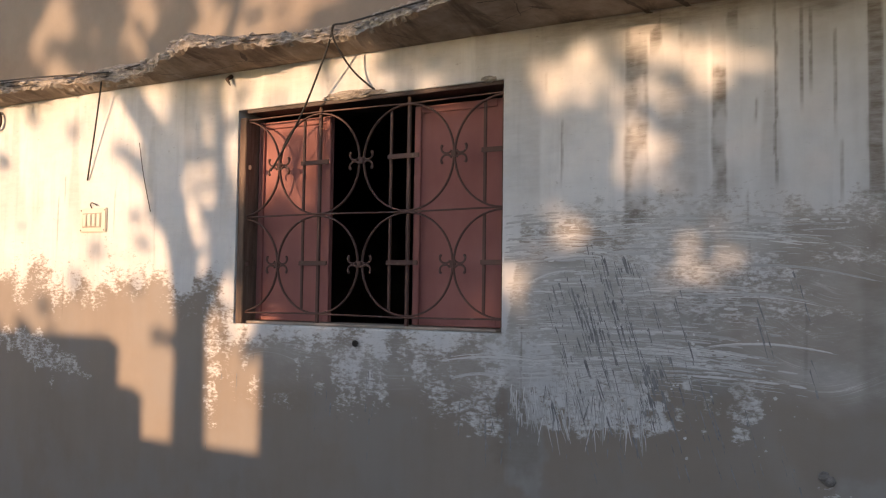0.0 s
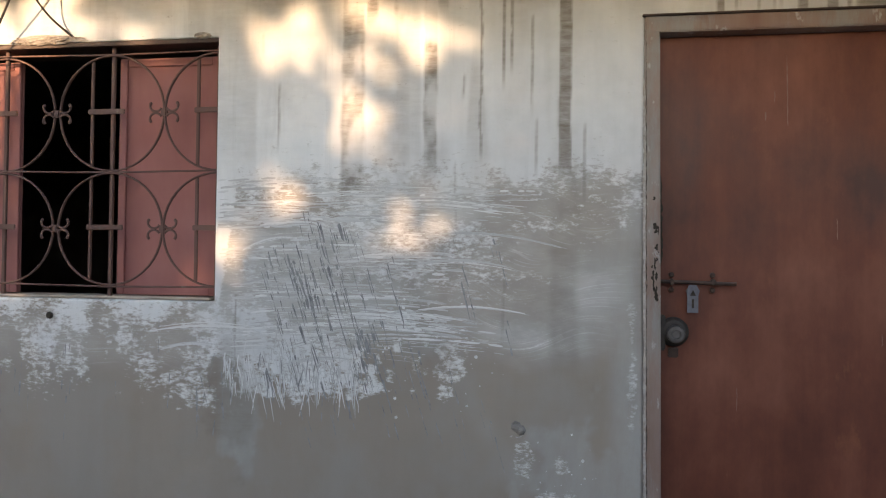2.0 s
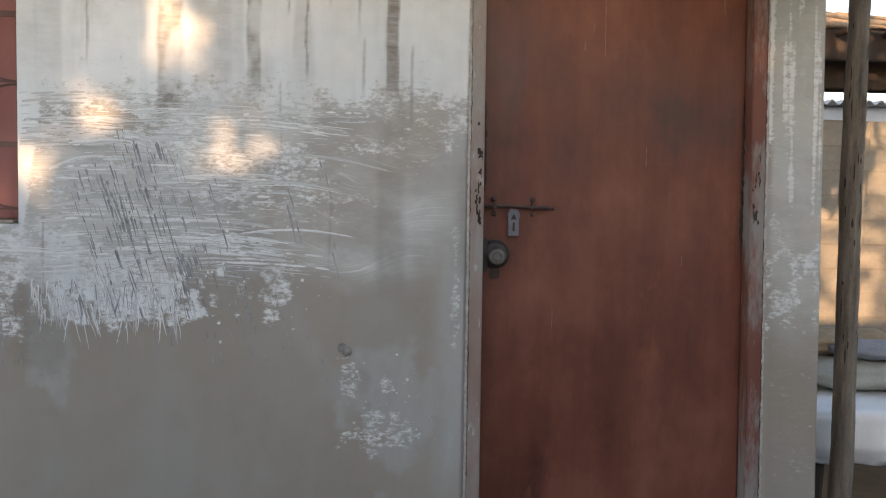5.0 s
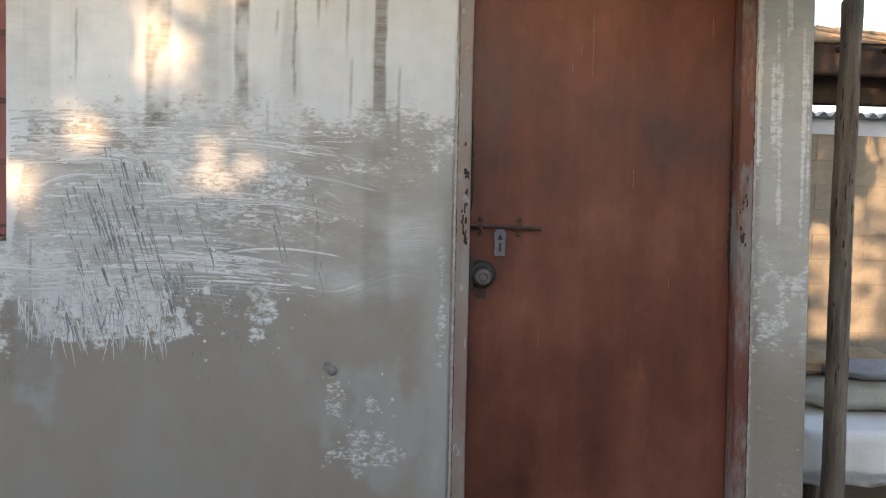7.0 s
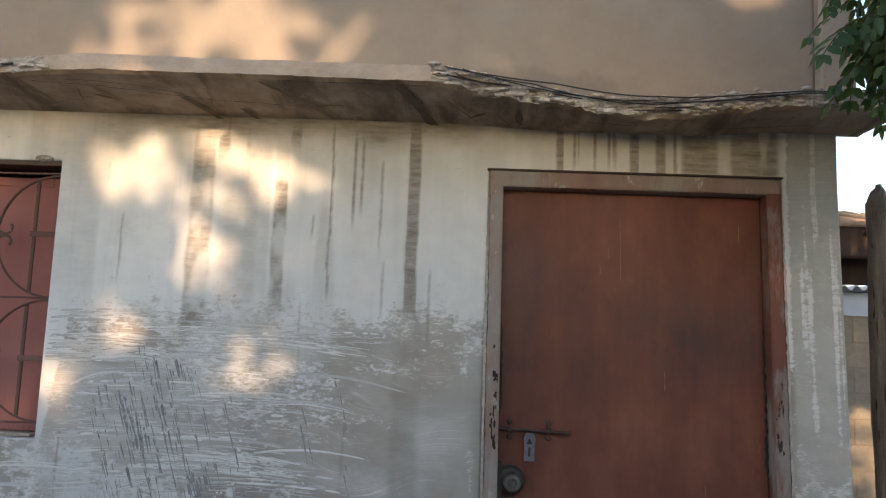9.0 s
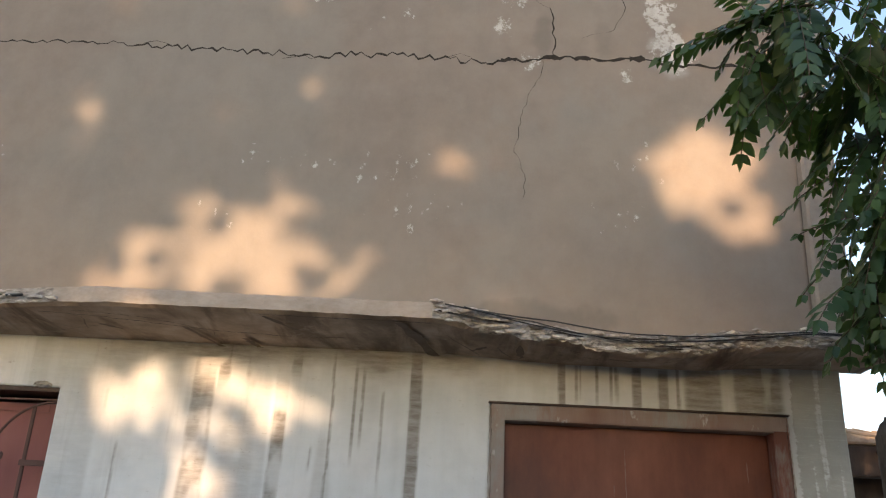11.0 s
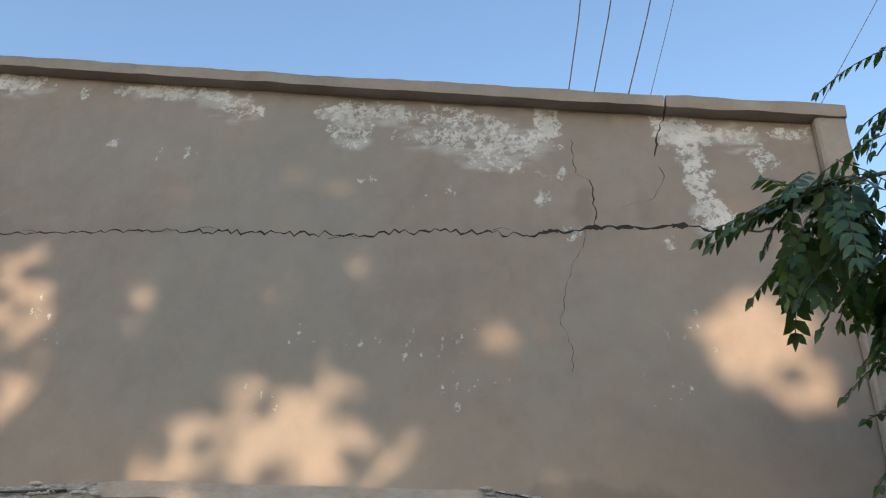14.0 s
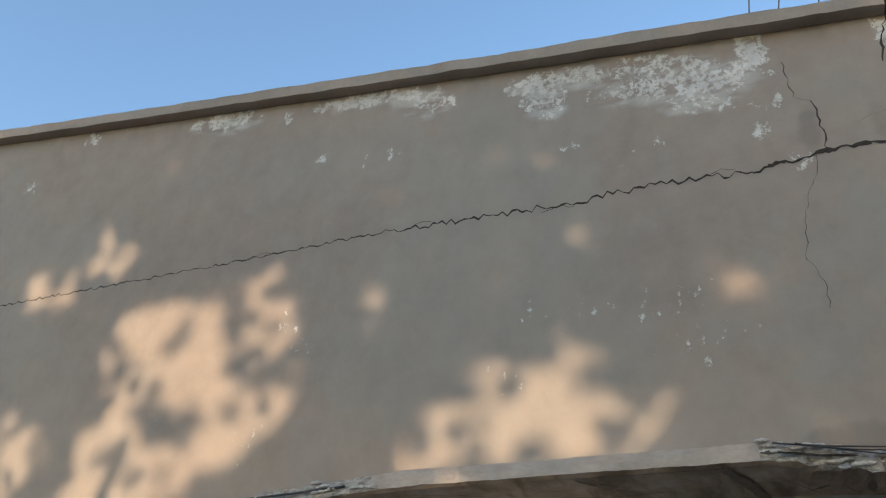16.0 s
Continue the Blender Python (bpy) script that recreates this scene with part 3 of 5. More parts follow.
def upper_paint(X, Z):
    x, z = X + 50, Z + 50
    wash = np.zeros_like(X)
    below = coping_low(X) - Z
    patches = ((-2.62, 0.06, 0.20, 0.055, 0.7), (-1.85, 0.045, 0.16, 0.05, 0.7), (-1.55, 0.055, 0.14, 0.05, 0.7), (-1.42, 0.11, 0.13, 0.06, 0.55), (-2.22, 0.10, 0.03, 0.05, 0.5), (-0.94, 0.09, 0.10, 0.055, 0.72),
               (-0.72, 0.08, 0.16, 0.06, 0.6), (-0.86, 0.19, 0.09, 0.09, 0.5), (-0.34, 0.09, 0.26, 0.05, 0.55), (-0.38, 0.19, 0.22, 0.07, 0.56), (-0.12, 0.20, 0.16, 0.09, 0.62), (0.01, 0.09, 0.05, 0.11, 0.7),
               (-0.20, 0.30, 0.16, 0.05, 0.45), (0.60, 0.07, 0.10, 0.08, 0.8), (0.63, 0.20, 0.055, 0.13, 0.62), (0.645, 0.38, 0.05, 0.13, 0.66), (0.68, 0.52, 0.085, 0.08, 0.66), (0.84, 0.09, 0.12, 0.07, 0.6),
               (0.92, 0.20, 0.05, 0.07, 0.5), (1.05, 0.06, 0.09, 0.035, 0.55), (-3.56, 0.07, 0.05, 0.05, 0.6), (-3.95, 0.35, 0.05, 0.06, 0.5), (-1.99, 0.38, 0.04, 0.03, 0.5), (-1.62, 0.40, 0.02, 0.04, 0.5),
               (0.0, 0.48, 0.035, 0.04, 0.5), (0.08, 0.36, 0.02, 0.05, 0.5), (-0.76, 0.46, 0.05, 0.02, 0.45), (0.10, 0.62, 0.05, 0.06, 0.4), (0.50, 0.66, 0.03, 0.05, 0.45))
    smear = np.zeros_like(X)
    for k, (cx, b, rx, rz, power) in enumerate(patches):
        wash = np.maximum(wash, power * dab(X, below, cx, b, rx * 1.15, rz * 1.15, 140 + k, 0.9))
        if rx > 0.07:
            smear = np.maximum(smear, dab(X, below, cx, b + 0.02, rx * 1.15, rz * 1.25, 180 + k, 0.5) * step(0.38, 0.6, fbm(x * 7, z * 30, 190)))
    wash = np.where(wash > 0.05, wash + 0.22 * (fbm(x * 9, z * 34, 191) - 0.5), wash)
    flecks = np.random.default_rng(15)
    heaps = [(flecks.uniform(-4, 1.1), flecks.uniform(2.6, 4.0)) for _ in range(6)] + [(-0.82, 3.06), (-0.72, 3.07), (-1.0, 3.1), (-0.47, 3.02), (-0.39, 2.87), (-0.22, 2.89), (0.55, 3.11), (0.46, 2.84), (-2.05, 3.19), (-2.0, 3.08)]
    for hx, hz in heaps:
        for _ in range(9):
            cx, cz, r = flecks.normal(hx, 0.05), flecks.normal(hz, 0.045), flecks.uniform(0.005, 0.012)
            wash = np.maximum(wash, flecks.uniform(0.2, 0.5) * step(1.5, 0.3, np.hypot((X - cx) / r, (Z - cz) / (r * flecks.uniform(0.8, 2.5)))))
    damp_dark = 0.35 * dab(X, Z, 0.15, 2.47, 0.30, 0.06, 171) + 0.25 * dab(X, Z, 0.17, 3.68, 0.04, 0.12, 172) + 0.2 * dab(X, Z, 0.42, 3.66, 0.04, 0.1, 173)
    damp_dark = np.maximum(damp_dark, 0.30 * step(0.12, 0.0, below) * step(0.4, 0.6, fbm(x * 6, z * 2, 175)))
    cool = step(0.42, 0.62, fbm(x * 0.9, z * 0.9, 177)) * 0.7 + dab(X, Z, 0.35, 2.9, 0.5, 0.6, 178) * 0.5
    return wash, damp_dark, cool, smear


upper = plaster_wall("wall_front_upper", ticks(-5.0, 1.145, 0.011, ()), ticks(JOINT + 0.062, 4.6, 0.010, ()), coping_low, (), upper_paint, UPPER, upper_bumps, THICK)
tagged(upper, "bare brown cement plaster wall with cracks and flaked white patches", "wall", kind="structure")


def rough_bar(name, path, mat, label, category):
    """A moulded band: for each place along it a closed ring of points."""
    n = len(path[0])
    verts = [p for ring in path for p in ring]
    faces = [[k * n + j, k * n + (j + 1) % n, (k + 1) * n + (j + 1) % n, (k + 1) * n + j] for k in range(len(path) - 1) for j in range(n)]
    faces += [list(range(n)), [(len(path) - 1) * n + j for j in range(n)][::-1]]
    bm = bmesh.new()
    vs = [bm.verts.new(v) for v in verts]
    for f in faces:
        bm.faces.new([vs[j] for j in f])
    bmesh.ops.recalc_face_normals(bm, faces=bm.faces[:])
    ob = part(name, bm, mat)
    return tagged(ob, label, category, kind="structure")


# parapet coping in two lengths, parted by the crack
def coping(a, b):
    rings = []
    for x in np.linspace(a, b, max(3, int((b - a) / 0.04))):
        j = lambda k: 0.006 * (noise.noise((x * 6, k * 3.1, 0)) + 0.5 * noise.noise((x * 23, k * 3.1, 5)))
        z = coping_low(x)
        rings.append([(x, 0.26, z), (x, -0.065 + j(1), z + j(2)), (x, -0.072 + j(3), z + 0.056 + j(4)), (x, -0.055, z + 0.066 + j(5)), (x, 0.26, z + 0.072 + j(6))])
    return rings


rough_bar("coping", coping(-5.0, 0.528), COPING, "plastered cement coping along the sloping parapet", "coping")
rough_bar("coping", coping(0.538, 1.27), COPING, "short cracked length of cement coping at the corner", "coping")
fin = []
for z in np.linspace(JOINT + 0.09, coping_low(1.2) + 0.002, 40):
    j = lambda k: 0.004 * noise.noise((z * 6, k * 3.1, 9))
    fin.append([(1.147 + j(1), 0.26, z), (1.145 + j(1), -0.04 + j(2), z), (1.155 + j(2), -0.05 + j(3), z), (1.262 + j(4), -0.05 + j(3), z), (1.27 + j(4), -0.04, z), (1.27, 0.26, z)])
rough_bar("corner_pilaster", fin, COPING, "plain cement pilaster at the corner of the upper wall", "pilaster")


# ---- ledge ----
def ledge_depth(x):
    return float(np.interp(x, [-7, -4.4, -3.65, -3.43, -3.15, -2.88, -2.61, -2.23, -1.9, -1.66, -1.3, -0.17, 0.0, 0.42, 0.7, 1.03, 1.3],
                           [0.20, 0.16, 0.07, 0.09, 0.22, 0.33, 0.22, 0.13, 0.23, 0.32, 0.40, 0.375, 0.33, 0.28, 0.28, 0.32, 0.34]))


def ledge_low(x):
    return float(np.interp(x, [-0.2, 0.0, 0.2, 0.42, 0.6, 0.77, 1.05], [2.338, 2.316, 2.304, 2.276, 2.28, 2.305, 2.315]))


ledge_rings = []
for x in np.arange(-5.0, 1.301, 0.015):
    rag = 0.25 + 1.35 * float(step(-0.2, 0.0, x) + step(-1.6, -1.9, x))
    w = lambda k, f=9: rag * (0.012 * noise.noise((x * f, k * 4.3, 0)) + 0.008 * noise.noise((x * 41, k * 4.3, 3)))
    d, low = ledge_depth(x), ledge_low(x)
    joint = 2.318 - 0.02 * float(step(-0.2, 0.3, x) * step(1.0, 0.7, x))
    thick = 0.062 + w(9, 5)
    ledge_rings.append([(x, 0.02, joint), (x, -0.02, joint + 0.002), (x, -d * 0.5, (joint + low) / 2 + w(1)), (x, -d + 0.02 + w(2), low + 0.5 * w(3)), (x, -d + w(4), low + 0.008 + w(5)),
                        (x, -d + 0.004 + w(6), low + thick * 0.55 + w(10)), (x, -d + 0.012 + w(6), low + thick), (x, -d * 0.45, low + thick + 0.02), (x, 0.02, low + thick + 0.035)])
ledge = rough_bar("ledge", ledge_rings, CONCRETE, "broken concrete rain ledge running across the facade", "ledge")
ledge.data.materials.append(BROKEN)
ledge.data.materials.append(FASCIA)
ledge.data.materials.append(SLAB)
for k, p in enumerate(ledge.data.polygons):
    if len(p.vertices) == 4 and abs(p.normal.y) > 0.55:
        p.material_index = 2 if -1.45 < p.center.x < -0.2 else 1
    elif p.normal.z < -0.5:
        p.material_index = 3

# crumbs and shards of plaster along the broken stretches of the edge
crumb = np.random.default_rng(58)
bm = bmesh.new()
for k in range(330):
    x = crumb.uniform(-0.2, 1.25) if k < 170 else crumb.uniform(-4.6, -1.42)
    d, low = ledge_depth(x), ledge_low(x)
    size = crumb.uniform(0.004, 0.016)
    at = Vector((x, -d - 0.001 + crumb.normal(0, 0.004), low + 0.006 + 0.06 * crumb.random() ** 1.3))
    made = bmesh.ops.create_icosphere(bm, subdivisions=1, radius=size)["verts"]
    for v in made:
        v.co = at + Vector((v.co.x * crumb.uniform(1.0, 2.4), v.co.y * 0.8, v.co.z * crumb.uniform(0.4, 0.8)))
shards = part("plaster_crumbs", bm, plain("pale_rubble", (0.20, 0.17, 0.145), (0.62, 0.57, 0.52), 30, rough=0.95, fine=90, strength=0.8, distance=0.006), ledge)
shards["kind"] = "stuff"
# cavities where the render has fallen away
bm = bmesh.new()
for k in range(18):
    x = crumb.uniform(-0.1, 1.0) if k < 10 else crumb.uniform(-4.4, -1.5)
    d, low = ledge_depth(x), ledge_low(x)
    w, h, z = crumb.uniform(0.02, 0.09), crumb.uniform(0.002, 0.006), low + crumb.uniform(0.018, 0.055)
    ring = [(w * math.cos(a), h * math.sin(a) * crumb.uniform(0.4, 1.3)) for a in [2 * math.pi * j / 12 for j in range(12)]]
    bm.faces.new([bm.verts.new((x + u, -ledge_depth(x + u) - 0.014, z + v + ledge_low(x + u) - low)) for u, v in ring])
hollows = part("cavity", bm, CREVICE, ledge)
hollows["kind"] = "stuff"


def slab_crack(name, stops, width, seed, mat):
    """A line on the slab's underside; stops give the place along it and the share of its depth."""
    r = np.random.default_rng(seed)
    bm, prev = bmesh.new(), None
    for (x0, t0), (x1, t1) in zip(stops, stops[1:]):
        m = max(3, int(abs(x1 - x0) / 0.02))
        for k in range(m + 1):
            x, t = x0 + (x1 - x0) * k / m, t0 + (t1 - t0) * k / m + r.normal(0, 0.008)
            z = 2.318 + (ledge_low(x) - 2.318) * t - 0.009
            h = width * r.uniform(0.4, 1.2)
            along = abs(x1 - x0) > abs(t1 - t0) * 0.35
            a, c = ((x, -ledge_depth(x) * t - h, z), (x, -ledge_depth(x) * t + h, z)) if along else ((x - h, -ledge_depth(x) * t, z), (x + h, -ledge_depth(x) * t, z))
            pair = (bm.verts.new(a), bm.verts.new(c))
            if prev:
                bm.faces.new((prev[0], prev[1], pair[1], pair[0]))
            prev = pair
    ob = part(name, bm, mat, ledge)
    ob["kind"] = "stuff"


DAMP = plain("damp_brown", (0.075, 0.054, 0.038), (0.15, 0.112, 0.084), 20)
slab_crack("hairline", [(-1.50, 0.9), (-1.20, 0.68), (-0.93, 0.5), (-0.66, 0.42), (-0.50, 0.46)], 0.0022, 1, CREVICE)
slab_crack("hairline", [(-1.38, 0.9), (-1.15, 0.78), (-1.02, 0.60)], 0.0018, 2, CREVICE)
slab_crack("hairline", [(0.25, 0.8), (0.48, 0.5), (0.6, 0.55)], 0.0018, 3, CREVICE)
slab_crack("hairline", [(-2.95, 0.85), (-2.75, 0.45), (-2.5, 0.3)], 0.002, 4, CREVICE)
for k, (xa, ta, xb, tb, w) in enumerate(((-1.04, 0.55, -0.97, 0.02, 0.012), (-0.86, 0.3, -0.83, 0.02, 0.014), (-0.74, 0.98, -0.66, 0.62, 0.012), (-0.30, 0.95, -0.20, 0.02, 0.022), (-0.24, 0.6, -0.22, 0.02, 0.012))):
    slab_crack("damp_run", [(xa, ta), ((xa + xb) / 2, (ta + tb) / 2), (xb, tb)], w, 20 + k, DAMP)
slab_crack("fascia_line", [(-0.75, 1.0), (-0.45, 1.0), (-0.2, 1.0)], 0.002, 31, CREVICE)


# dark runs and hairlines on the underside
under_marks = np.random.default_rng(77)
bm = bmesh.new()
for _ in range(20):
    x0 = under_marks.uniform(-4.4, 1.1)
    d, low = ledge_depth(x0), ledge_low(x0)
    if d < 0.15:
        continue
    t0, t1, w, drift = under_marks.uniform(0.05, 0.5), under_marks.uniform(0.5, 0.95), under_marks.choice((0.0025, 0.004, 0.014)), under_marks.normal(0, 0.5)
    prev = None
    for k in range(9):
        t = t0 + (t1 - t0) * k / 8
        x = x0 + drift * (t - t0) + under_marks.normal(0, 0.003)
        zz = (2.318 if t < 0.5 else 0) + ((low + 2.318) / 2 - 2.318) * t * 2 * (t < 0.5) + ((low + 2.318) / 2 + (low - (low + 2.318) / 2) * (t - 0.5) * 2) * (t >= 0.5) - 0.012
        h = w * math.sin(math.pi * (k + 0.5) / 9)
        pair = (bm.verts.new((x - h, -d * t, zz)), bm.verts.new((x + h, -d * t, zz)))
        if prev:
            bm.faces.new((prev[0], prev[1], pair[1], pair[0]))
        prev = pair
marks = part("damp_run", bm, DAMP, ledge)
marks["kind"] = "stuff"

# ---- cracks ----
def crack(points, width, seed, jag=0.012):
    r = np.random.default_rng(seed)
    xs_, zs_, ws = [], [], []
    for (x0, z0), (x1, z1) in zip(points, points[1:]):
        ln = math.hypot(x1 - x0, z1 - z0)
        m = max(2, int(ln / 0.021))
        nx_, nz_ = -(z1 - z0) / ln, (x1 - x0) / ln
        for k in range(m):
            t, off = k / m, (1 if (k % 2 == 0) == (r.random() < 0.3) else -1) * jag * r.uniform(0.1, 1.5) if k else 0
            xs_.append(x0 + (x1 - x0) * t + nx_ * off)
            zs_.append(z0 + (z1 - z0) * t + nz_ * off)
            ws.append(width * r.uniform(0.35, 1.3))
    xs_, zs_, ws = xs_ + [points[-1][0]], zs_ + [points[-1][1]], ws + [width * 0.6]
    bm = bmesh.new()
    prev = None
    for k, (x, z, w) in enumerate(zip(xs_, zs_, ws)):
        y = float(upper_bumps(x, z)) - 0.0015
        if points[0][0] != points[-1][0] and abs(points[-1][0] - points[0][0]) > abs(points[-1][1] - points[0][1]):
            pair = (bm.verts.new((x, y, z - w / 2)), bm.verts.new((x, y, z + w / 2)))
        else:
            pair = (bm.verts.new((x + w / 2, y, z)), bm.verts.new((x - w / 2, y, z)))
        if prev:
            bm.faces.new((prev[0], pair[0], pair[1], prev[1]))
        prev = pair
    bmesh.ops.recalc_face_normals(bm, faces=bm.faces[:])
    return part("crack", bm, CREVICE, upper)


crack([(-4.6, 3.56), (-3.6, 3.575), (-2.684, 3.569), (-2.119, 3.576), (-1.579, 3.582)], 0.0065, 1, 0.006)
crack([(-1.579, 3.582), (-1.264, 3.563), (-0.812, 3.549), (-0.427, 3.562), (-0.25, 3.55), (-0.06, 3.535)], 0.009, 2, 0.011)
crack([(-0.06, 3.53), (0.035, 3.555), (0.11, 3.55), (0.215, 3.571), (0.457, 3.563), (0.582, 3.572), (0.69, 3.545), (0.95, 3.55)], 0.013, 3, 0.006)
for a, b in ((0.028, 3.552), (0.20, 3.568), (0.33, 3.566), (0.55, 3.572)):
    crack([(a - 0.03, b), (a, b + 0.004), (a + 0.032, b)], 0.022, int(a * 100), 0.003)
for a, b, c in ((-2.35, 3.585, 0.16), (-0.90, 3.54, 0.14), (-0.22, 3.57, 0.10), (-1.50, 3.59, 0.12)):
    crack([(a, b - 0.012), (a + c * 0.5, b + 0.006), (a + c, b - 0.01)], 0.0022, int(b * 100), 0.004)
crack([(0.215, 3.571), (0.213, 3.709), (0.196, 3.81)], 0.006, 4, 0.005)
crack([(0.196, 3.81), (0.14, 3.842), (0.126, 4.024)], 0.003, 5, 0.004)
crack([(0.17, 3.56), (0.164, 3.50), (0.092, 3.328), (0.061, 3.133), (0.104, 3.039), (0.099, 2.937)], 0.0022, 6, 0.005)
crack([(0.533, 4.14), (0.50, 4.05), (0.477, 3.923)], 0.008, 7, 0.004)
crack([(0.49, 3.87), (0.509, 3.819), (0.46, 3.709), (0.323, 3.667)], 0.003, 8, 0.004)

# ---- the house behind the facade ----
INNER = plain("inner_plaster", (0.18, 0.16, 0.14), (0.28, 0.26, 0.24), 4)
tagged(part("wall_east", box((EAST - 0.2, THICK + 0.002, GROUND), (EAST - 0.02, 4.2, 4.0)), COPING), "plain cement side wall of the house", "wall", kind="structure")
tagged(part("wall_north", box((WEST, 4.2, GROUND), (EAST, 4.4, 4.0)), COPING), "plain cement rear wall of the house", "wall", kind="structure")
tagged(part("wall_west", box((WEST, THICK + 0.002, GROUND), (WEST + 0.2, 4.2, 4.0)), COPING), "plain cement side wall of the house", "wall", kind="structure")
tagged(part("wall_front_end", box((WEST, 0.004, GROUND), (-5.002, THICK, 4.75)), COPING), "plain cement end of the front wall", "wall", kind="structure")
tagged(part("ceiling", box((WEST + 0.2, THICK + 0.002, 2.45), (EAST - 0.2, 4.2, 2.6)), INNER), "plain cement ceiling slab", "ceiling", kind="structure")
tagged(part("roof", box((WEST + 0.2, THICK + 0.002, 3.6), (EAST - 0.2, 4.2, 3.75)), INNER), "flat cement roof slab", "roof", kind="structure")
tagged(part("wall_partition", box((-1.0, THICK + 0.002, GROUND), (-0.9, 4.2, 2.448)), INNER), "plain inner wall beside the dark room", "wall", kind="structure")
ground = part("ground", box((-150, -150, GROUND - 0.2), (150, 150, GROUND)), DIRT)
tagged(ground, "packed brown earth of the yard", "ground", kind="structure")

# ---- door ----
door = empty("door_1", 0.5, 0.05, GROUND)
tagged(door, "closed red-brown steel door in a worn steel frame", "door", kind="structure")


def jamb(a, b, lo, hi):
    return box((a, lo, GROUND), (b, hi, 2.15), 0.004)


under(door, leaned(part("jamb", jamb(0.002, 0.052, -0.012, 0.14), PALE_FRAME, label="steel jamb smeared with whitewash")))
under(door, leaned(part("jamb", jamb(0.965, 1.018, -0.012, 0.14), FRAME, label="rubbed red steel jamb")))
under(door, part("head", box((0.003, -0.014, 2.094), (1.017, 0.14, 2.149), 0.004), PALE_FRAME, label="weathered frame head"))
bm = box((-0.006, -0.021, 2.150), (1.024, 0.02, 2.156), 0.002)
under(door, part("drip_strip", bm, RUST, label="thin rusty strip over the frame"))
panel = part("door_panel", box((0.054, 0.052, GROUND + 0.03), (0.963, 0.092, 2.092), 0.003), DOOR, label="red-brown painted steel sheet")
leaned(panel)
under(door, panel)
bolt = part("bolt", tube([(0.03, 0.028, 1.255), (0.31, 0.028, 1.248)], 0.0062, 8), RUST, label="dark sliding bolt rod")
under(door, bolt)
for x in (0.10, 0.235):
    under(door, part("bolt_bracket", join(box((x - 0.008, 0.018, 1.243), (x + 0.008, 0.051, 1.264), 0.004), shifted(lathe([(0.009, 0), (0.009, -0.008), (0.005, -0.011)], 10), x, 0.05, 1.277),
                                          shifted(lathe([(0.009, 0), (0.009, -0.008), (0.005, -0.011)], 10), x, 0.05, 1.226)), RUST))
bm = bmesh.new()
outline = [(-0.018, 0), (0.018, 0), (0.018, 0.056), (0.022, 0.074), (0.011, 0.094), (-0.011, 0.094), (-0.022, 0.074), (-0.018, 0.056)]
f = bm.faces.new([bm.verts.new((x, 0, z)) for x, z in outline])
ext = bmesh.ops.extrude_face_region(bm, geom=[f])
bmesh.ops.translate(bm, verts=[v for v in ext["geom"] if isinstance(v, bmesh.types.BMVert)], vec=(0, 0.006, 0))
bmesh.ops.recalc_face_normals(bm, faces=bm.faces[:])
hasp = part("hasp", shifted(bm, 0.168, 0.016, 1.15), HASP, label="grey-blue steel hasp plate hanging from the bolt")
under(door, hasp)
part("hasp_slot", box((0.1645, 0.0135, 1.166), (0.1715, 0.0155, 1.196)), CREVICE, hasp)
bm = bmesh.new()
bm.faces.new([bm.verts.new((0.168 + dx, 0.0145, 1.207 + dz)) for dx, dz in ((-0.010, 0), (0.010, 0), (0, 0.02))])
part("hasp_eye", bm, CREVICE, hasp)
under(door, part("lock_rose", shifted(lathe([(0.050, 0.0), (0.050, -0.016), (0.040, -0.028), (0.033, -0.03)], 28), 0.108, 0.051, 1.083), BLACKENED, label="dark round lock rose", smooth=False))
under(door, part("lock_knob", shifted(lathe([(0.03, 0.0), (0.03, -0.03), (0.026, -0.036), (0.016, -0.037), (0.013, -0.03), (0.002, -0.03)], 24), 0.112, 0.021, 1.078), STEEL, label="worn steel cylinder lock"))
under(door, part("keyhole_plate", box((0.09, 0.044, 0.995), (0.125, 0.051, 1.03), 0.003), RUST))
under(door, part("lock_box", box((0.054, 0.02, 1.02), (0.080, 0.0515, 1.14), 0.004), BLACKENED))


def ragged(x0, x1, z0, z1, y, sway, seed, mat, name, parent):
    """An upright patch with uneven edges, lying on a face at depth y."""
    r = np.random.default_rng(seed)
    bm, prev = bmesh.new(), None
    n = max(6, int((z1 - z0) / 0.012))
    for k in range(n + 1):
        z = z0 + (z1 - z0) * k / n
        end = min(1.0, 6 * min(k, n - k) / n + 0.02)
        mid = (x0 + x1) / 2 + float(lean(max((x0 + x1) / 2, 0), z))
        h = (x1 - x0) / 2 * end
        a, c = mid - h + r.normal(0, sway), mid + h + r.normal(0, sway)
        pair = (bm.verts.new((min(a, c - 0.001), y, z)), bm.verts.new((c, y, z)))
        if prev:
            bm.faces.new((prev[0], prev[1], pair[1], pair[0]))
        prev = pair
    ob = part(name, bm, mat)
    under(parent, ob)
    return ob


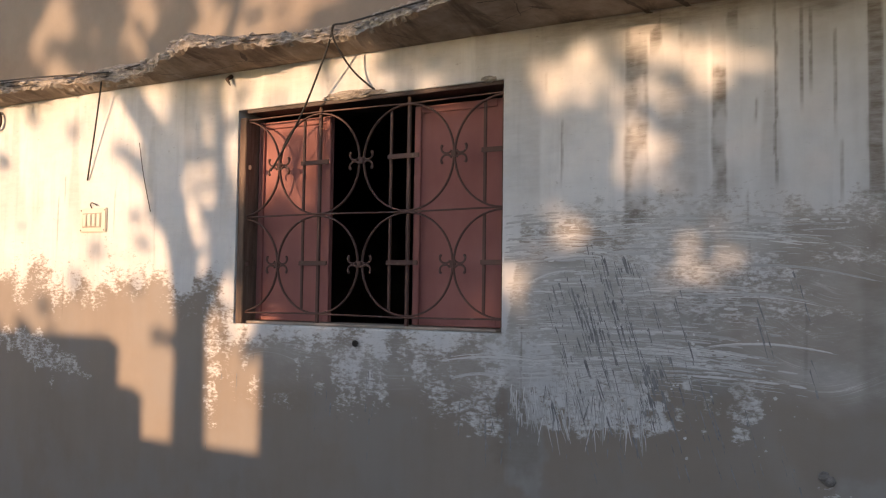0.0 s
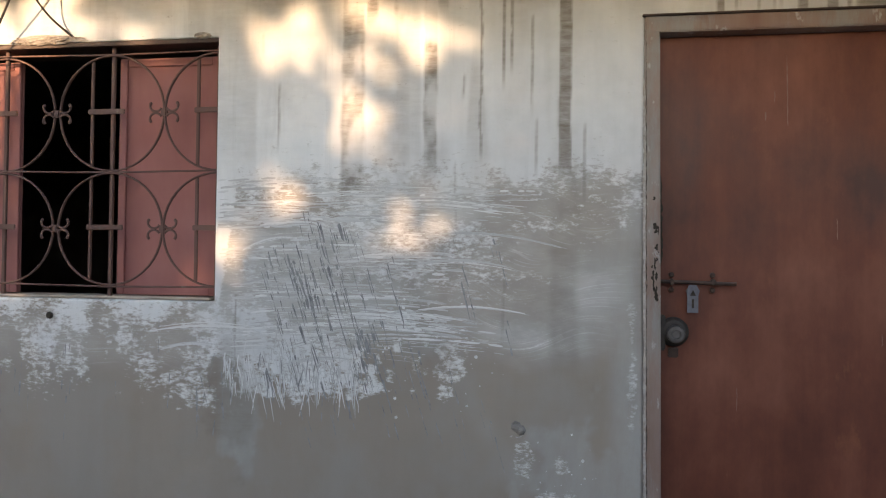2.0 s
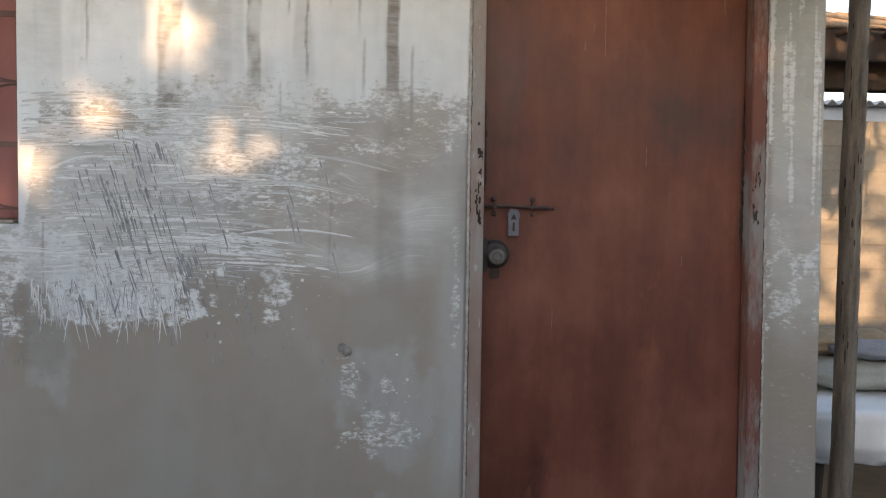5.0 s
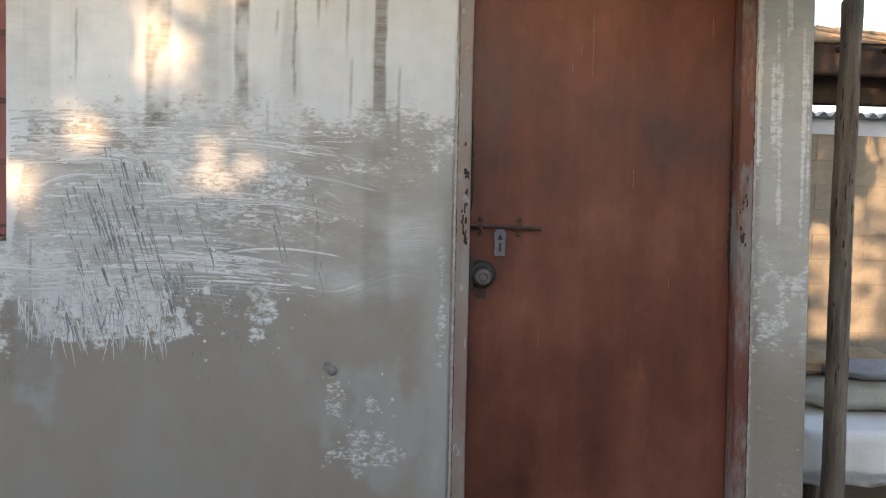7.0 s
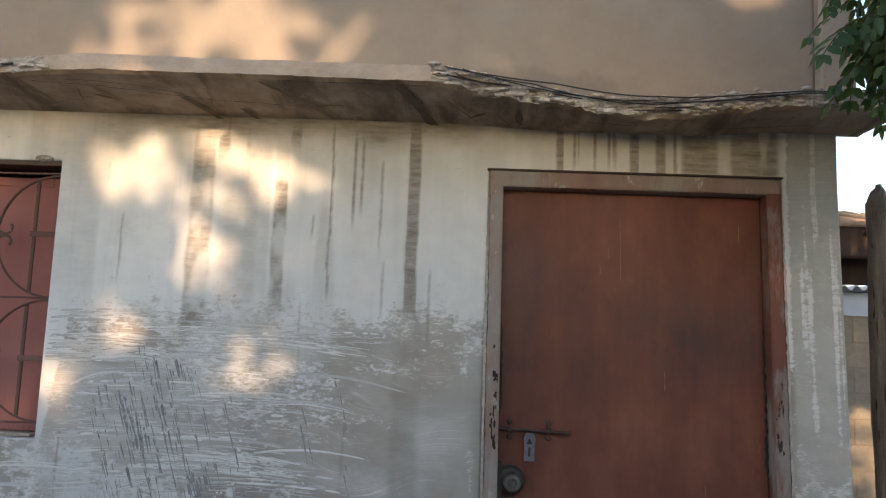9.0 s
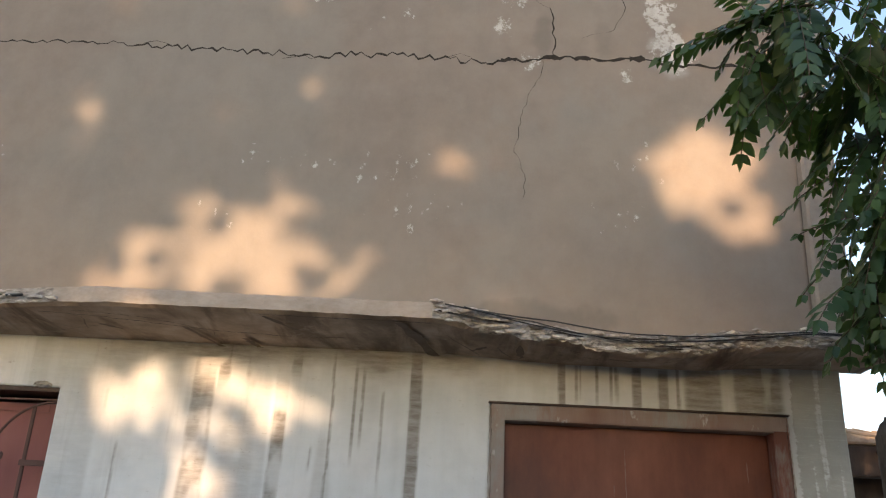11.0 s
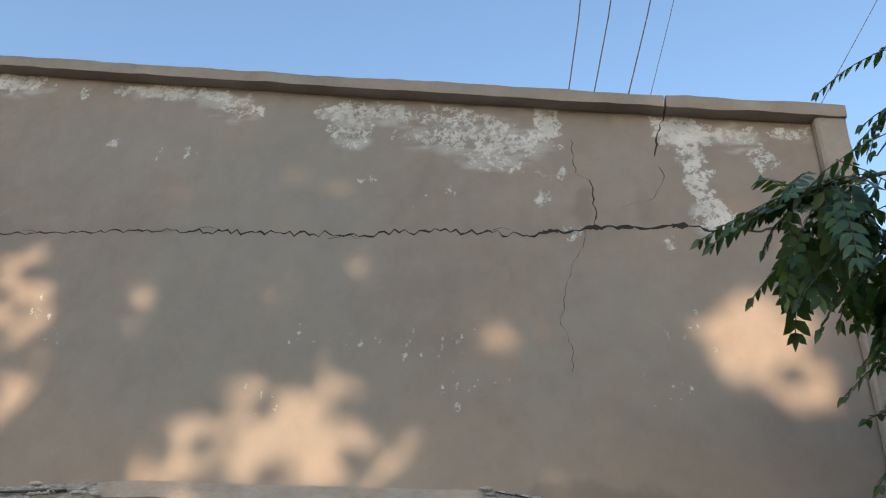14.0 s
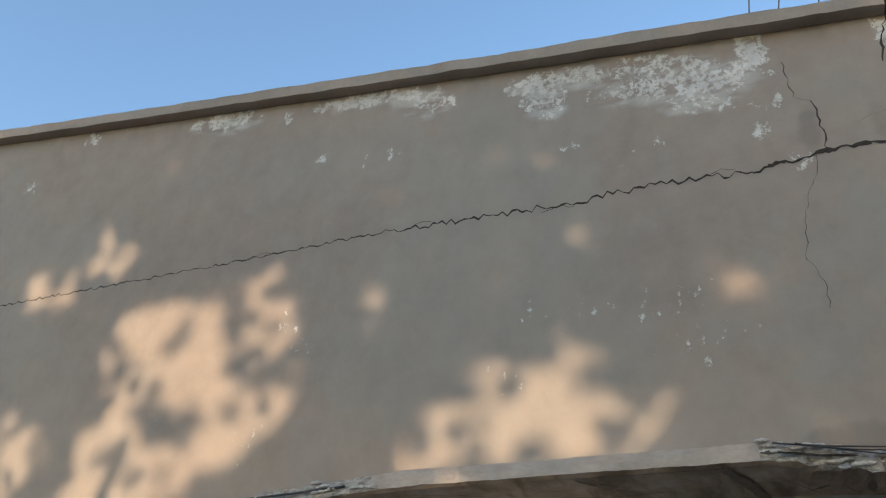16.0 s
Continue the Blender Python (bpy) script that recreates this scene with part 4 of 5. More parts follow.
CRUMBS = plain("crumbling_plaster", (0.24, 0.21, 0.185), (0.50, 0.47, 0.44), 40, rough=0.95, fine=120, strength=0.8, distance=0.006)
ragged(-0.004, 0.004, GROUND, 2.14, -0.0135, 0.0014, 1, CRUMBS, "plaster_lip", door)
ragged(0.0058, 0.0072, GROUND, 2.13, -0.0142, 0.0008, 2, CREVICE, "gap_line", door)
ragged(1.014, 1.022, GROUND, 2.14, -0.0135, 0.0012, 3, CRUMBS, "plaster_lip", door)
ragged(1.0105, 1.012, GROUND, 2.13, -0.0142, 0.0008, 4, CREVICE, "gap_line", door)
ragged(0.954, 0.963, 1.06, 1.66, 0.0505, 0.0022, 7, CREVICE, "rubbed_stain", door)
ragged(0.056, 0.063, 1.30, 1.62, 0.0505, 0.002, 8, CREVICE, "rubbed_stain", door)
SCRATCH = plain("pale_scratch", (0.15, 0.075, 0.055), (0.25, 0.15, 0.12), 30)
for k, (x, z0, z1, w) in enumerate(((0.885, 1.93, 2.0, 0.0016), (0.47, 1.78, 2.02, 0.0014), (0.40, 1.80, 1.83, 0.0026), (0.43, 1.86, 1.9, 0.0015), (0.62, 1.40, 1.47, 0.0012),
                                    (0.30, 0.82, 0.90, 0.0014), (0.75, 1.05, 1.09, 0.0018))):
    ragged(x - w, x + w, z0, z1, 0.0508, 0.0006, 20 + k, SCRATCH, "scratch", door)
rub = np.random.default_rng(19)
for k in range(34):
    x, z = (rub.normal(0.036, 0.006), rub.normal(1.33, 0.09)) if k < 20 else (rub.normal(0.985, 0.006), rub.normal(1.30, 0.08))
    w, h = rub.uniform(0.001, 0.004), rub.uniform(0.003, 0.022)
    ragged(x - w, x + w, z - h, z + h, -0.0145, 0.0012, 40 + k, CREVICE, "chipped_patch", door)

# ---- window ----
window = empty("window_1", -2.205, 0.05, WIN[2])
tagged(window, "open-shuttered window with a curled iron grille", "window", kind="structure")
wf = []
for name, lo, hi in (("window_frame", (-2.872, 0.006, 1.157), (-2.832, 0.20, 2.10)), ("window_frame", (-1.568, 0.06, 1.157), (-1.537, 0.20, 2.133)),
                     ("window_sill", (-2.839, 0.03, 1.157), (-1.569, 0.20, 1.168))):
    wf.append(part(name, box(lo, hi, 0.003), TIMBER if "sill" not in name else CONCRETE))
under(window, *wf)
# dark strip in place of the shade under the lintel
under(window, part("lintel_shade", box((-2.829, 0.004, 2.118), (-1.539, 0.21, 2.134), 0.002), RUST, label="dark strip standing for the shaded underside of the lintel"))


def shutter(a, b):
    s = part("shutter", box((a, 0.105, 1.172), (b, 0.117, 2.088), 0.002), SHUTTER, label="faded red steel shutter leaf")
    under(window, s)
    for lo, hi in (((a, 0.092, 1.172), (a + 0.03, 0.1045, 2.088)), ((b - 0.03, 0.092, 1.172), (b, 0.1045, 2.088)),
                   ((a + 0.031, 0.094, 2.058), (b - 0.031, 0.1045, 2.088)), ((a + 0.031, 0.094, 1.172), (b - 0.031, 0.1045, 1.20))):
        e = part("shutter_edge", box(lo, hi, 0.002), SHUTTER)
        e.parent = s


shutter(-2.828, -2.415)
shutter(-1.985, -1.572)

grille = empty("window_grille", -2.205, 0.03, WIN[2])
tagged(grille, "hand-bent iron window grille with circles and small curls", "grille")
GY = 0.03
bars = [-2.868, -2.434, -1.98, -1.545]
levels = [1.205, 1.64, 2.09]
for x, lo, hi in ((-2.434, 1.16, 2.132), (-1.98, 1.158, 2.134)):
    under(grille, part("upright", box((x - 0.0075, GY + 0.004, lo), (x + 0.0075, GY + 0.016, hi), 0.002), GRILLE))
for z in levels:
    under(grille, part("cross_rod", tube([(-2.873, GY - 0.004, z), (-2.434, GY - 0.006, z + 0.004), (-1.98, GY - 0.004, z - 0.002), (-1.538, GY - 0.004, z + 0.003)], 0.0036, 6), GRILLE))


def arc(cx, cz, rx, rz, a, b, n=22):
    return [(cx + rx * math.cos(radians(a + (b - a) * k / n)), GY, cz + rz * math.sin(radians(a + (b - a) * k / n))) for k in range(n + 1)]


for z0, z1 in zip(levels, levels[1:]):
    cz, rz = (z0 + z1) / 2, (z1 - z0) / 2 - 0.004
    for i, x in enumerate(bars):
        rx = 0.216
        if i > 0:
            under(grille, part("bent_bar", tube(arc(x, cz, rx, rz, 90, 270), 0.0042, 6, 1.7), GRILLE))
        if i < 3:
            under(grille, part("bent_bar", tube(arc(x, cz, rx, rz, -90, 90), 0.0042, 6, 1.7), GRILLE))
        # side upright and short tie beside each main bar
        if i > 0:
            sx = x - 0.085
            half = rz * math.sqrt(1 - (0.085 / rx) ** 2)
            under(grille, part("side_bar", box((sx - 0.006, GY + 0.002, cz - half), (sx + 0.006, GY + 0.012, cz + half), 0.002), GRILLE))
        under(grille, part("tie", box((max(x - 0.095, -2.873), GY - 0.008, cz - 0.004), (min(x + 0.055, -1.538), GY + 0.001, cz + 0.016), 0.002), GRILLE))
    for x in [(a + b) / 2 for a, b in zip(bars, bars[1:])]:
        for sx in (-1, 1):
            for sz in (-1, 1):
                curl = [(x + sx * (0.033 + 0.024 * math.cos(radians(g))), GY - 0.006, cz + sz * (0.024 + 0.021 * math.sin(radians(g)))) for g in [205 + 195 * k / 12 for k in range(13)]]
                under(grille, part("curl", tube(curl, [0.0045] * 10 + [0.0055, 0.0065, 0.005], 6), GRILLE))
        under(grille, part("collar", box((x - 0.012, GY - 0.012, cz - 0.014), (x + 0.012, GY + 0.008, cz + 0.014), 0.004), GRILLE))

SCAB = plain("grey_cement_scab", (0.12, 0.11, 0.10), (0.30, 0.28, 0.26), 60)
# ---- fittings on the wall ----
switch = empty("switch_board", -3.83, 0.0, 1.654)
tagged(switch, "cream plastic switch board screwed to the wall", "switch")
plate = part("plate", box((-3.928, -0.012, 1.592), (-3.733, 0.004, 1.716), 0.004), PLASTIC)
under(switch, plate)
under(switch, part("recess", box((-3.905, -0.0135, 1.615), (-3.765, -0.0122, 1.69)), plain("shaded_plastic", (0.36, 0.32, 0.26), (0.44, 0.40, 0.33), 20)))
for k in range(3):
    under(switch, part("rocker", box((-3.898 + k * 0.034, -0.020, 1.622), (-3.870 + k * 0.034, -0.0137, 1.684), 0.003), PLASTIC))
under(switch, part("socket", box((-3.796, -0.0175, 1.62), (-3.770, -0.0137, 1.686), 0.002), PLASTIC))
for x, z in ((-3.918, 1.704), (-3.745, 1.704), (-3.918, 1.602), (-3.745, 1.602)):
    part("screw", shifted(lathe([(0.004, 0), (0.003, -0.002)], 8), x, -0.012, z), STEEL, plate)


def cable(name, points, radius, label, sag=0.0, steps=10):
    out, ps = [], [Vector(p) for p in points]
    for i in range(len(ps) - 1):
        p0, p1, p2, p3 = ps[max(i - 1, 0)], ps[i], ps[i + 1], ps[min(i + 2, len(ps) - 1)]
        for k in range(steps):
            t = k / steps
            p = 0.5 * (2 * p1 + (p2 - p0) * t + (2 * p0 - 5 * p1 + 4 * p2 - p3) * t * t + (3 * p1 - p0 - 3 * p2 + p3) * t ** 3)
            p.z -= sag * 4 * t * (1 - t)
            out.append(p)
    out.append(Vector(points[-1]))
    return tagged(part(name, tube(out, radius, 6), RUBBER, smooth=True), label, "cable")


cable("ledge_cable", [(-0.16, -0.382, 2.392), (0.19, -0.325, 2.366), (0.54, -0.295, 2.343), (0.98, -0.33, 2.363), (1.5, -0.36, 2.372), (3.2, -0.2, 2.6)], 0.0024, "black cable lying along the broken ledge", 0.004)
cable("ledge_cable", [(-0.1, -0.375, 2.388), (0.12, -0.335, 2.36), (0.40, -0.30, 2.325), (0.62, -0.295, 2.328), (0.98, -0.33, 2.357), (1.5, -0.36, 2.365)], 0.0022, "black cable lying along the broken ledge", 0.006)
cable("ledge_cable", [(0.0, -0.345, 2.372), (0.3, -0.305, 2.332), (0.52, -0.297, 2.322), (0.9, -0.327, 2.35)], 0.002, "thin twisted cable on the ledge edge", 0.004)
cable("hanging_cable", [(-2.24, -0.15, 2.40), (-2.30, -0.12, 2.30), (-2.48, -0.05, 2.06), (-2.66, -0.02, 1.84)], 0.0045, "black cable hanging from the ledge across the grille")
cable("hanging_cable", [(-1.55, -0.352, 2.372), (-1.9, -0.245, 2.385), (-2.16, -0.16, 2.40), (-2.235, -0.16, 2.395), (-2.235, -0.14, 2.33), (-2.19, -0.06, 2.22), (-2.10, 0.03, 2.128)], 0.0045, "black cable looping from the ledge into the window")
cable("ledge_cable", [(-5.0, -0.19, 2.405), (-4.3, -0.165, 2.398), (-3.9, -0.11, 2.392), (-3.66, -0.085, 2.385)], 0.004, "black cable lying along the broken ledge")
cable("hanging_cable", [(-3.72, -0.075, 2.36), (-3.80, -0.04, 2.12), (-3.885, -0.008, 1.862)], 0.0042, "black cable end hanging down the wall")
cable("hanging_cable", [(-3.51, -0.01, 2.03), (-3.47, -0.012, 1.86), (-3.42, -0.008, 1.684)], 0.002, "thin dark wire on the plaster")
cable("switch_wire", [(-3.845, -0.006, 1.714), (-3.85, -0.012, 1.735), (-3.83, -0.016, 1.742), (-3.80, -0.012, 1.728)], 0.003, "short wire poking out above the switch board")
ring = [(-4.64 + 0.035 * math.cos(radians(a)), -0.02, 2.236 + 0.05 * math.sin(radians(a))) for a in range(-140, 141, 20)]
tagged(part("iron_ring", tube([(-4.67, 0.004, 2.21)] + ring + [(-4.67, 0.004, 2.262)], 0.008, 8), RUST, smooth=True), "rusty iron ring fixed in the wall", "ring")
tagged(part("wall_hook", tube([(-2.925, 0.0, 2.30), (-2.925, -0.03, 2.28), (-2.905, -0.03, 2.25)], [0.012, 0.01, 0.003], 6), RUST), "small rusty hook under the ledge", "hook")
tagged(part("wall_plug", shifted(lathe([(0.014, 0.002), (0.014, -0.006), (0.009, -0.012)], 9), -2.202, 0, 1.091), CREVICE), "dark plugged hole under the window", "plug")
for x, z in ((-0.42, 0.747), (-0.405, 0.735)):
    tagged(part("plaster_lump", shifted(lathe([(0.022, 0.003), (0.016, -0.006), (0.006, -0.01)], 7), x, 0, z), SCAB), "small rough lump of cement on the wall", "lump")

lump = bmesh.new()
bmesh.ops.create_icosphere(lump, subdivisions=4, radius=1)
for v in lump.verts:
    q = v.co * (1 + 0.35 * noise.noise(v.co * 2.5) + 0.2 * noise.noise(v.co * 7))
    v.co = (-2.24 + q.x * 0.15, q.y * 0.012, 2.146 + q.z * 0.018)
tagged(part("broken_plaster", lump, BROKEN), "ragged patch of broken plaster over the window", "plaster")
lump = bmesh.new()
bmesh.ops.create_icosphere(lump, subdivisions=3, radius=1)
for v in lump.verts:
    q = v.co * (1 + 0.4 * noise.noise(v.co * 3))
    v.co = (-1.60 + q.x * 0.035, q.y * 0.01, 2.142 + q.z * 0.012)
tagged(part("broken_plaster", lump, BROKEN), "small crumb of broken plaster over the window", "plaster")

# dark scoring in the plaster
score = np.random.default_rng(24)
bm = bmesh.new()
strokes = [(-1.36, 1.34, 0.62), (-1.31, 1.36, 0.50), (-1.27, 1.42, 0.66), (-1.22, 1.38, 0.36), (-1.19, 1.50, 0.62), (-1.15, 1.47, 0.40), (-1.09, 1.46, 0.70), (-1.05, 1.30, 0.48), (-1.00, 1.42, 0.22), (-0.97, 1.30, 0.56),
           (-0.93, 1.12, 0.34), (-0.88, 1.40, 0.20), (-0.84, 1.10, 0.36), (-0.76, 1.02, 0.30), (-0.62, 1.42, 0.12), (-0.60, 1.30, 0.16), (-0.66, 0.98, 0.24), (-0.50, 1.45, 0.10), (-0.52, 0.86, 0.14), (-0.45, 1.14, 0.08)]
for line in range(186):
    if line < 70:
        x, z, ln = strokes[line % len(strokes)]
        slope = score.normal(0.30, 0.035)
        x, z, ln = x + score.normal(0, 0.012), z - score.uniform(0, 0.12), ln * score.uniform(0.5, 1.05)
    elif line < 120:
        x, z, ln, slope = score.uniform(-1.62, -0.92), score.uniform(0.80, 0.99), score.uniform(0.03, 0.15), score.normal(0.05, 0.13)
    elif line < 138:
        x, z, ln, slope = score.uniform(-3.05, -1.7), score.uniform(0.75, 1.1), score.uniform(0.04, 0.2), score.normal(0.0, 0.03)
    else:
        x, z, ln, slope = score.uniform(-1.0, -0.25), score.uniform(0.85, 1.5), score.uniform(0.04, 0.12), score.normal(0.25, 0.05)
    if line >= 138:
        cx, cz = ((-1.22, 1.30), (-1.17, 1.22), (-0.97, 1.06), (-1.08, 1.42))[line % 4]
        x, z, ln, slope = score.normal(cx, 0.035), score.normal(cz, 0.03), score.uniform(0.05, 0.15), score.normal(0.31, 0.04)
    u, bold = 0.0, 1.9 if line >= 138 else 1.0
    while u < ln:
        run, w = score.uniform(0.008, 0.085), bold * (0.0005 + 0.0030 * score.random() ** 2.6)
        q = []
        for dx, du in ((w * 0.4, 0), (w, run * 0.12), (w * score.uniform(0.4, 1.1), run * 0.8), (w * 0.3, run), (-w * score.uniform(0.3, 1.0), run * 0.9), (-w * 0.8, run * 0.15)):
            px, pz = x + slope * (u + du) + dx + score.normal(0, 0.0009), z - u - du
            q.append(bm.verts.new((px, float(lower_bumps(px, pz)) - 0.0012, pz)))
        bm.faces.new(q)
        u += run + score.uniform(-0.014, 0.05)
bmesh.ops.recalc_face_normals(bm, faces=bm.faces[:])
scoring = part("score_marks", bm, plain("scored_grey", (0.13, 0.132, 0.138), (0.35, 0.355, 0.36), 26), wall)
scoring["kind"] = "stuff"

# dry sweeps of a whitewash brush
brush = np.random.default_rng(41)
bm = bmesh.new()
for _ in range(72):
    cx, cz, ln = brush.uniform(-1.4, -0.48), brush.uniform(0.98, 1.60), brush.uniform(0.12, 0.62)
    tilt, bow = -0.10 * (cx + 1.0) + brush.normal(0.0, 0.04), brush.uniform(-0.28, -0.08)
    for k in range(int(brush.integers(3, 13))):
        off, w = brush.normal(0, 0.016), 0.0005 + 0.0042 * brush.random() ** 2.4
        u = -ln / 2 + brush.uniform(0, 0.1)
        end = ln / 2 - brush.uniform(0, 0.15)
        while u < end:
            run = brush.uniform(0.015, 0.16)
            ends, prev = min(u + run, end), None
            for j in range(6):
                q = u + (ends - u) * j / 5
                z = cz + off + tilt * q + bow * q * q + 0.0012 * noise.noise((q * 60, off * 400, 0))
                h = w * math.sin(math.pi * (j + 0.35) / 5.7) ** 0.5
                if -1.53 < cx + q < -0.02:
                    y = float(lower_bumps(cx + q, z)) - 0.0009
                    pair = (bm.verts.new((cx + q, y, z - h)), bm.verts.new((cx + q, y, z + h)))
                    if prev:
                        bm.faces.new((prev[0], pair[0], pair[1], prev[1]))
                    prev = pair
            u = ends + brush.uniform(0.004, 0.05)
for xa, za, xb, zb in ((-1.397, 1.140, -1.044, 1.162), (-1.775, 1.044, -1.312, 1.046), (-1.775, 0.964, -1.49, 0.985), (-1.263, 0.993, -0.95, 1.028), (-0.789, 1.138, -0.363, 1.130), (-1.344, 1.464, -0.973, 1.434),
                       (-1.326, 1.438, -1.05, 1.419), (-1.436, 1.342, -1.2, 1.389), (-1.469, 1.213, -1.116, 1.242), (-0.80, 1.30, -0.42, 1.29), (-0.95, 1.52, -0.45, 1.50), (-0.72, 1.41, -0.25, 1.36), (-1.30, 0.92, -0.98, 0.955)):
    for k in range(4):
        dz, w, a, c = brush.normal(0, 0.006) if k else 0.0, (0.0045 if k == 0 else 0.0016) * brush.uniform(0.7, 1.2), brush.uniform(0, 0.15), brush.uniform(0.8, 1.0)
        prev = None
        for j in range(33):
            t = a + (c - a) * j / 32
            px, pz = xa + (xb - xa) * t, za + (zb - za) * t + dz + 0.022 * math.sin(math.pi * t) + 0.0012 * noise.noise((px * 40 if j else 0, dz * 300, 1))
            h = w * (0.25 + math.sin(math.pi * min(1, (j + 0.6) / 20 if j < 10 else (33 - j) / 46)) ** 0.7) * (0.6 + 0.8 * abs(noise.noise((px * 30, za * 9, k))))
            y = float(lower_bumps(px, pz)) - 0.0011
            pair = (bm.verts.new((px, y, pz - h)), bm.verts.new((px, y, pz + h)))
            if prev:
                bm.faces.new((prev[0], pair[0], pair[1], prev[1]))
            prev = pair
for _ in range(420):
    x, z, r = brush.uniform(-1.0, -0.1), brush.uniform(0.4, 1.3), 0.0016 + 0.006 * brush.random() ** 3
    near = min(math.hypot(x + 0.63, z - 0.92) / 0.13, math.hypot(x + 0.25, z - 0.52) / 0.16, math.hypot(x + 0.9, z - 1.1) / 0.25)
    if near < brush.uniform(0.4, 1.5):
        ring = [(r * brush.uniform(0.6, 1.3) * math.cos(a), r * brush.uniform(0.6, 1.3) * math.sin(a)) for a in [2 * math.pi * j / 7 for j in range(7)]]
        bm.faces.new([bm.verts.new((x + u, float(lower_bumps(x, z)) - 0.0012, z + v)) for u, v in ring])
for _ in range(210):
    x, z, ln, w = brush.uniform(-1.5, -0.98), brush.normal(0.93, 0.04), brush.uniform(0.03, 0.12), brush.uniform(0.0008, 0.003)
    slope, prev = brush.normal(0.08, 0.18), None
    for j in range(5):
        px, pz = x + slope * ln * j / 4 + brush.normal(0, 0.0008), z - ln * j / 4
        h, y = w * (1 - (j / 4.6) ** 2), float(lower_bumps(px, pz)) - 0.0009
        pair = (bm.verts.new((px + h, y, pz)), bm.verts.new((px - h, y, pz)))
        if prev:
            bm.faces.new((prev[0], prev[1], pair[1], pair[0]))
        prev = pair
DRY, dn, dl, db = material("dry_whitewash", 0.9)
dl.new(ramp(dn, dl, dn.new("ShaderNodeNewGeometry").outputs["Random Per Island"], [(0.0, (0.42, 0.42, 0.415)), (0.6, (0.55, 0.555, 0.555)), (1.0, (0.70, 0.705, 0.70))]), db.inputs["Base Color"])
sweeps = part("brush_sweep", bm, DRY, wall)
sweeps["kind"] = "stuff"

# ---- yard beside the house ----
pole, girth = [], []
for k in range(91):
    t = k / 90
    pole.append((1.617 - 0.028 * t + 0.004 * math.sin(t * 7) + 0.003 * noise.noise((t * 9, 2, 0)), 0.5, GROUND + (2.262 - GROUND) * t))
    girth.append((0.045 - 0.005 * t + 0.003 * noise.noise((t * 14, 7, 0))) * (1 if k < 88 else (0.93, 0.8, 0.45)[k - 88]))
bm = tube(pole, girth, 20)
for v in bm.verts:
    out = Vector((v.co.x - 1.603, v.co.y - 0.5, 0)).normalized()
    v.co += out * (0.004 * noise.noise((v.co.x * 60, v.co.y * 60, v.co.z * 4)) + 0.0025 * noise.noise((v.co.x * 90, v.co.y * 90, v.co.z * 22)))
    if v.co.z > 2.2:
        v.co.z += 0.012 * noise.noise(v.co * 30) - (0.034 if v.co.x < 1.592 else 0)
post = tagged(part("wooden_post", bm, OLD_WOOD), "weathered grey wooden post standing in the yard", "post")
gouge = np.random.default_rng(63)
for _ in range(26):
    z, turn, ln = gouge.uniform(0.4, 2.1), radians(gouge.uniform(-150, -40)), gouge.uniform(0.008, 0.045)
    t = (z - GROUND) / (2.262 - GROUND)
    cx, r_ = 1.617 - 0.028 * t + 0.004 * math.sin(t * 7), 0.0475 - 0.005 * t
    w = gouge.uniform(0.05, 0.16)
    lens_ = [(cx + r_ * math.cos(turn + w * u), 0.5 + r_ * math.sin(turn + w * u), z + ln * v) for u, v in ((0, -1), (0.7, -0.3), (0.5, 0.4), (0.1, 1), (-0.6, 0.3), (-0.5, -0.5))]
    bm = bmesh.new()
    bm.faces.new([bm.verts.new(q) for q in lens_])
    part("gouge", bm, CREVICE, post)

yard_wall = part("yard_wall", box((1.9, 3.4, GROUND), (14, 3.62, 1.91), 0.015), OCHRE)
bmesh_rows = bmesh.new()
bmesh_rows.from_mesh(yard_wall.data)
bmesh.ops.subdivide_edges(bmesh_rows, edges=bmesh_rows.edges[:], cuts=14, use_grid_fill=True)
for v in bmesh_rows.verts:
    v.co += Vector((0, 0.003 * noise.noise(v.co * 3), 0.03 * noise.noise(v.co * 2.5) if v.co.z > 1.8 else 0))
bmesh_rows.to_mesh(yard_wall.data)
block = box((-0.1955, -0.012, -0.0905), (0.1955, 0.012, 0.0905), 0.005)
block_mesh = bpy.data.meshes.new("block")
block.to_mesh(block_mesh)
block.free()
BLOCK = plain("ochre_block", (0.165, 0.145, 0.12), (0.265, 0.24, 0.205), 3, rough=0.92, fine=30, strength=0.6, distance=0.008)
block_mesh.materials.append(BLOCK)
for row in range(11):
    for col in range(9):
        b_ = new("block", block_mesh)
        b_.parent = yard_wall
        b_.location = (2.2 + col * 0.396 + (0.2 if row % 2 else 0), 3.4085 + random.uniform(-0.002, 0.002), GROUND + 0.1 + row * 0.186)
tagged(yard_wall, "sunlit ochre plastered yard wall", "wall", kind="structure")
tagged(part("far_wall", box((2.6, 7.4, GROUND), (20, 7.6, 2.47)), LIMEWASH), "pale blue limewashed wall beyond the yard", "wall", kind="structure")
bm = bmesh.new()
cols = [(2.6 + 0.03 * k, 0.03 * math.sin(k * 2 * math.pi / 5)) for k in range(400)]
top = [[bm.verts.new((x, y, 2.515 + h)) for x, h in cols] for y in (7.2, 7.9)]
low = [[bm.verts.new((x, y, 2.50 + h)) for x, h in cols] for y in (7.2, 7.9)]
for k in range(399):
    bm.faces.new((top[0][k], top[0][k + 1], top[1][k + 1], top[1][k]))
    bm.faces.new((low[0][k], low[1][k], low[1][k + 1], low[0][k + 1]))
    bm.faces.new((low[0][k], low[0][k + 1], top[0][k + 1], top[0][k]))
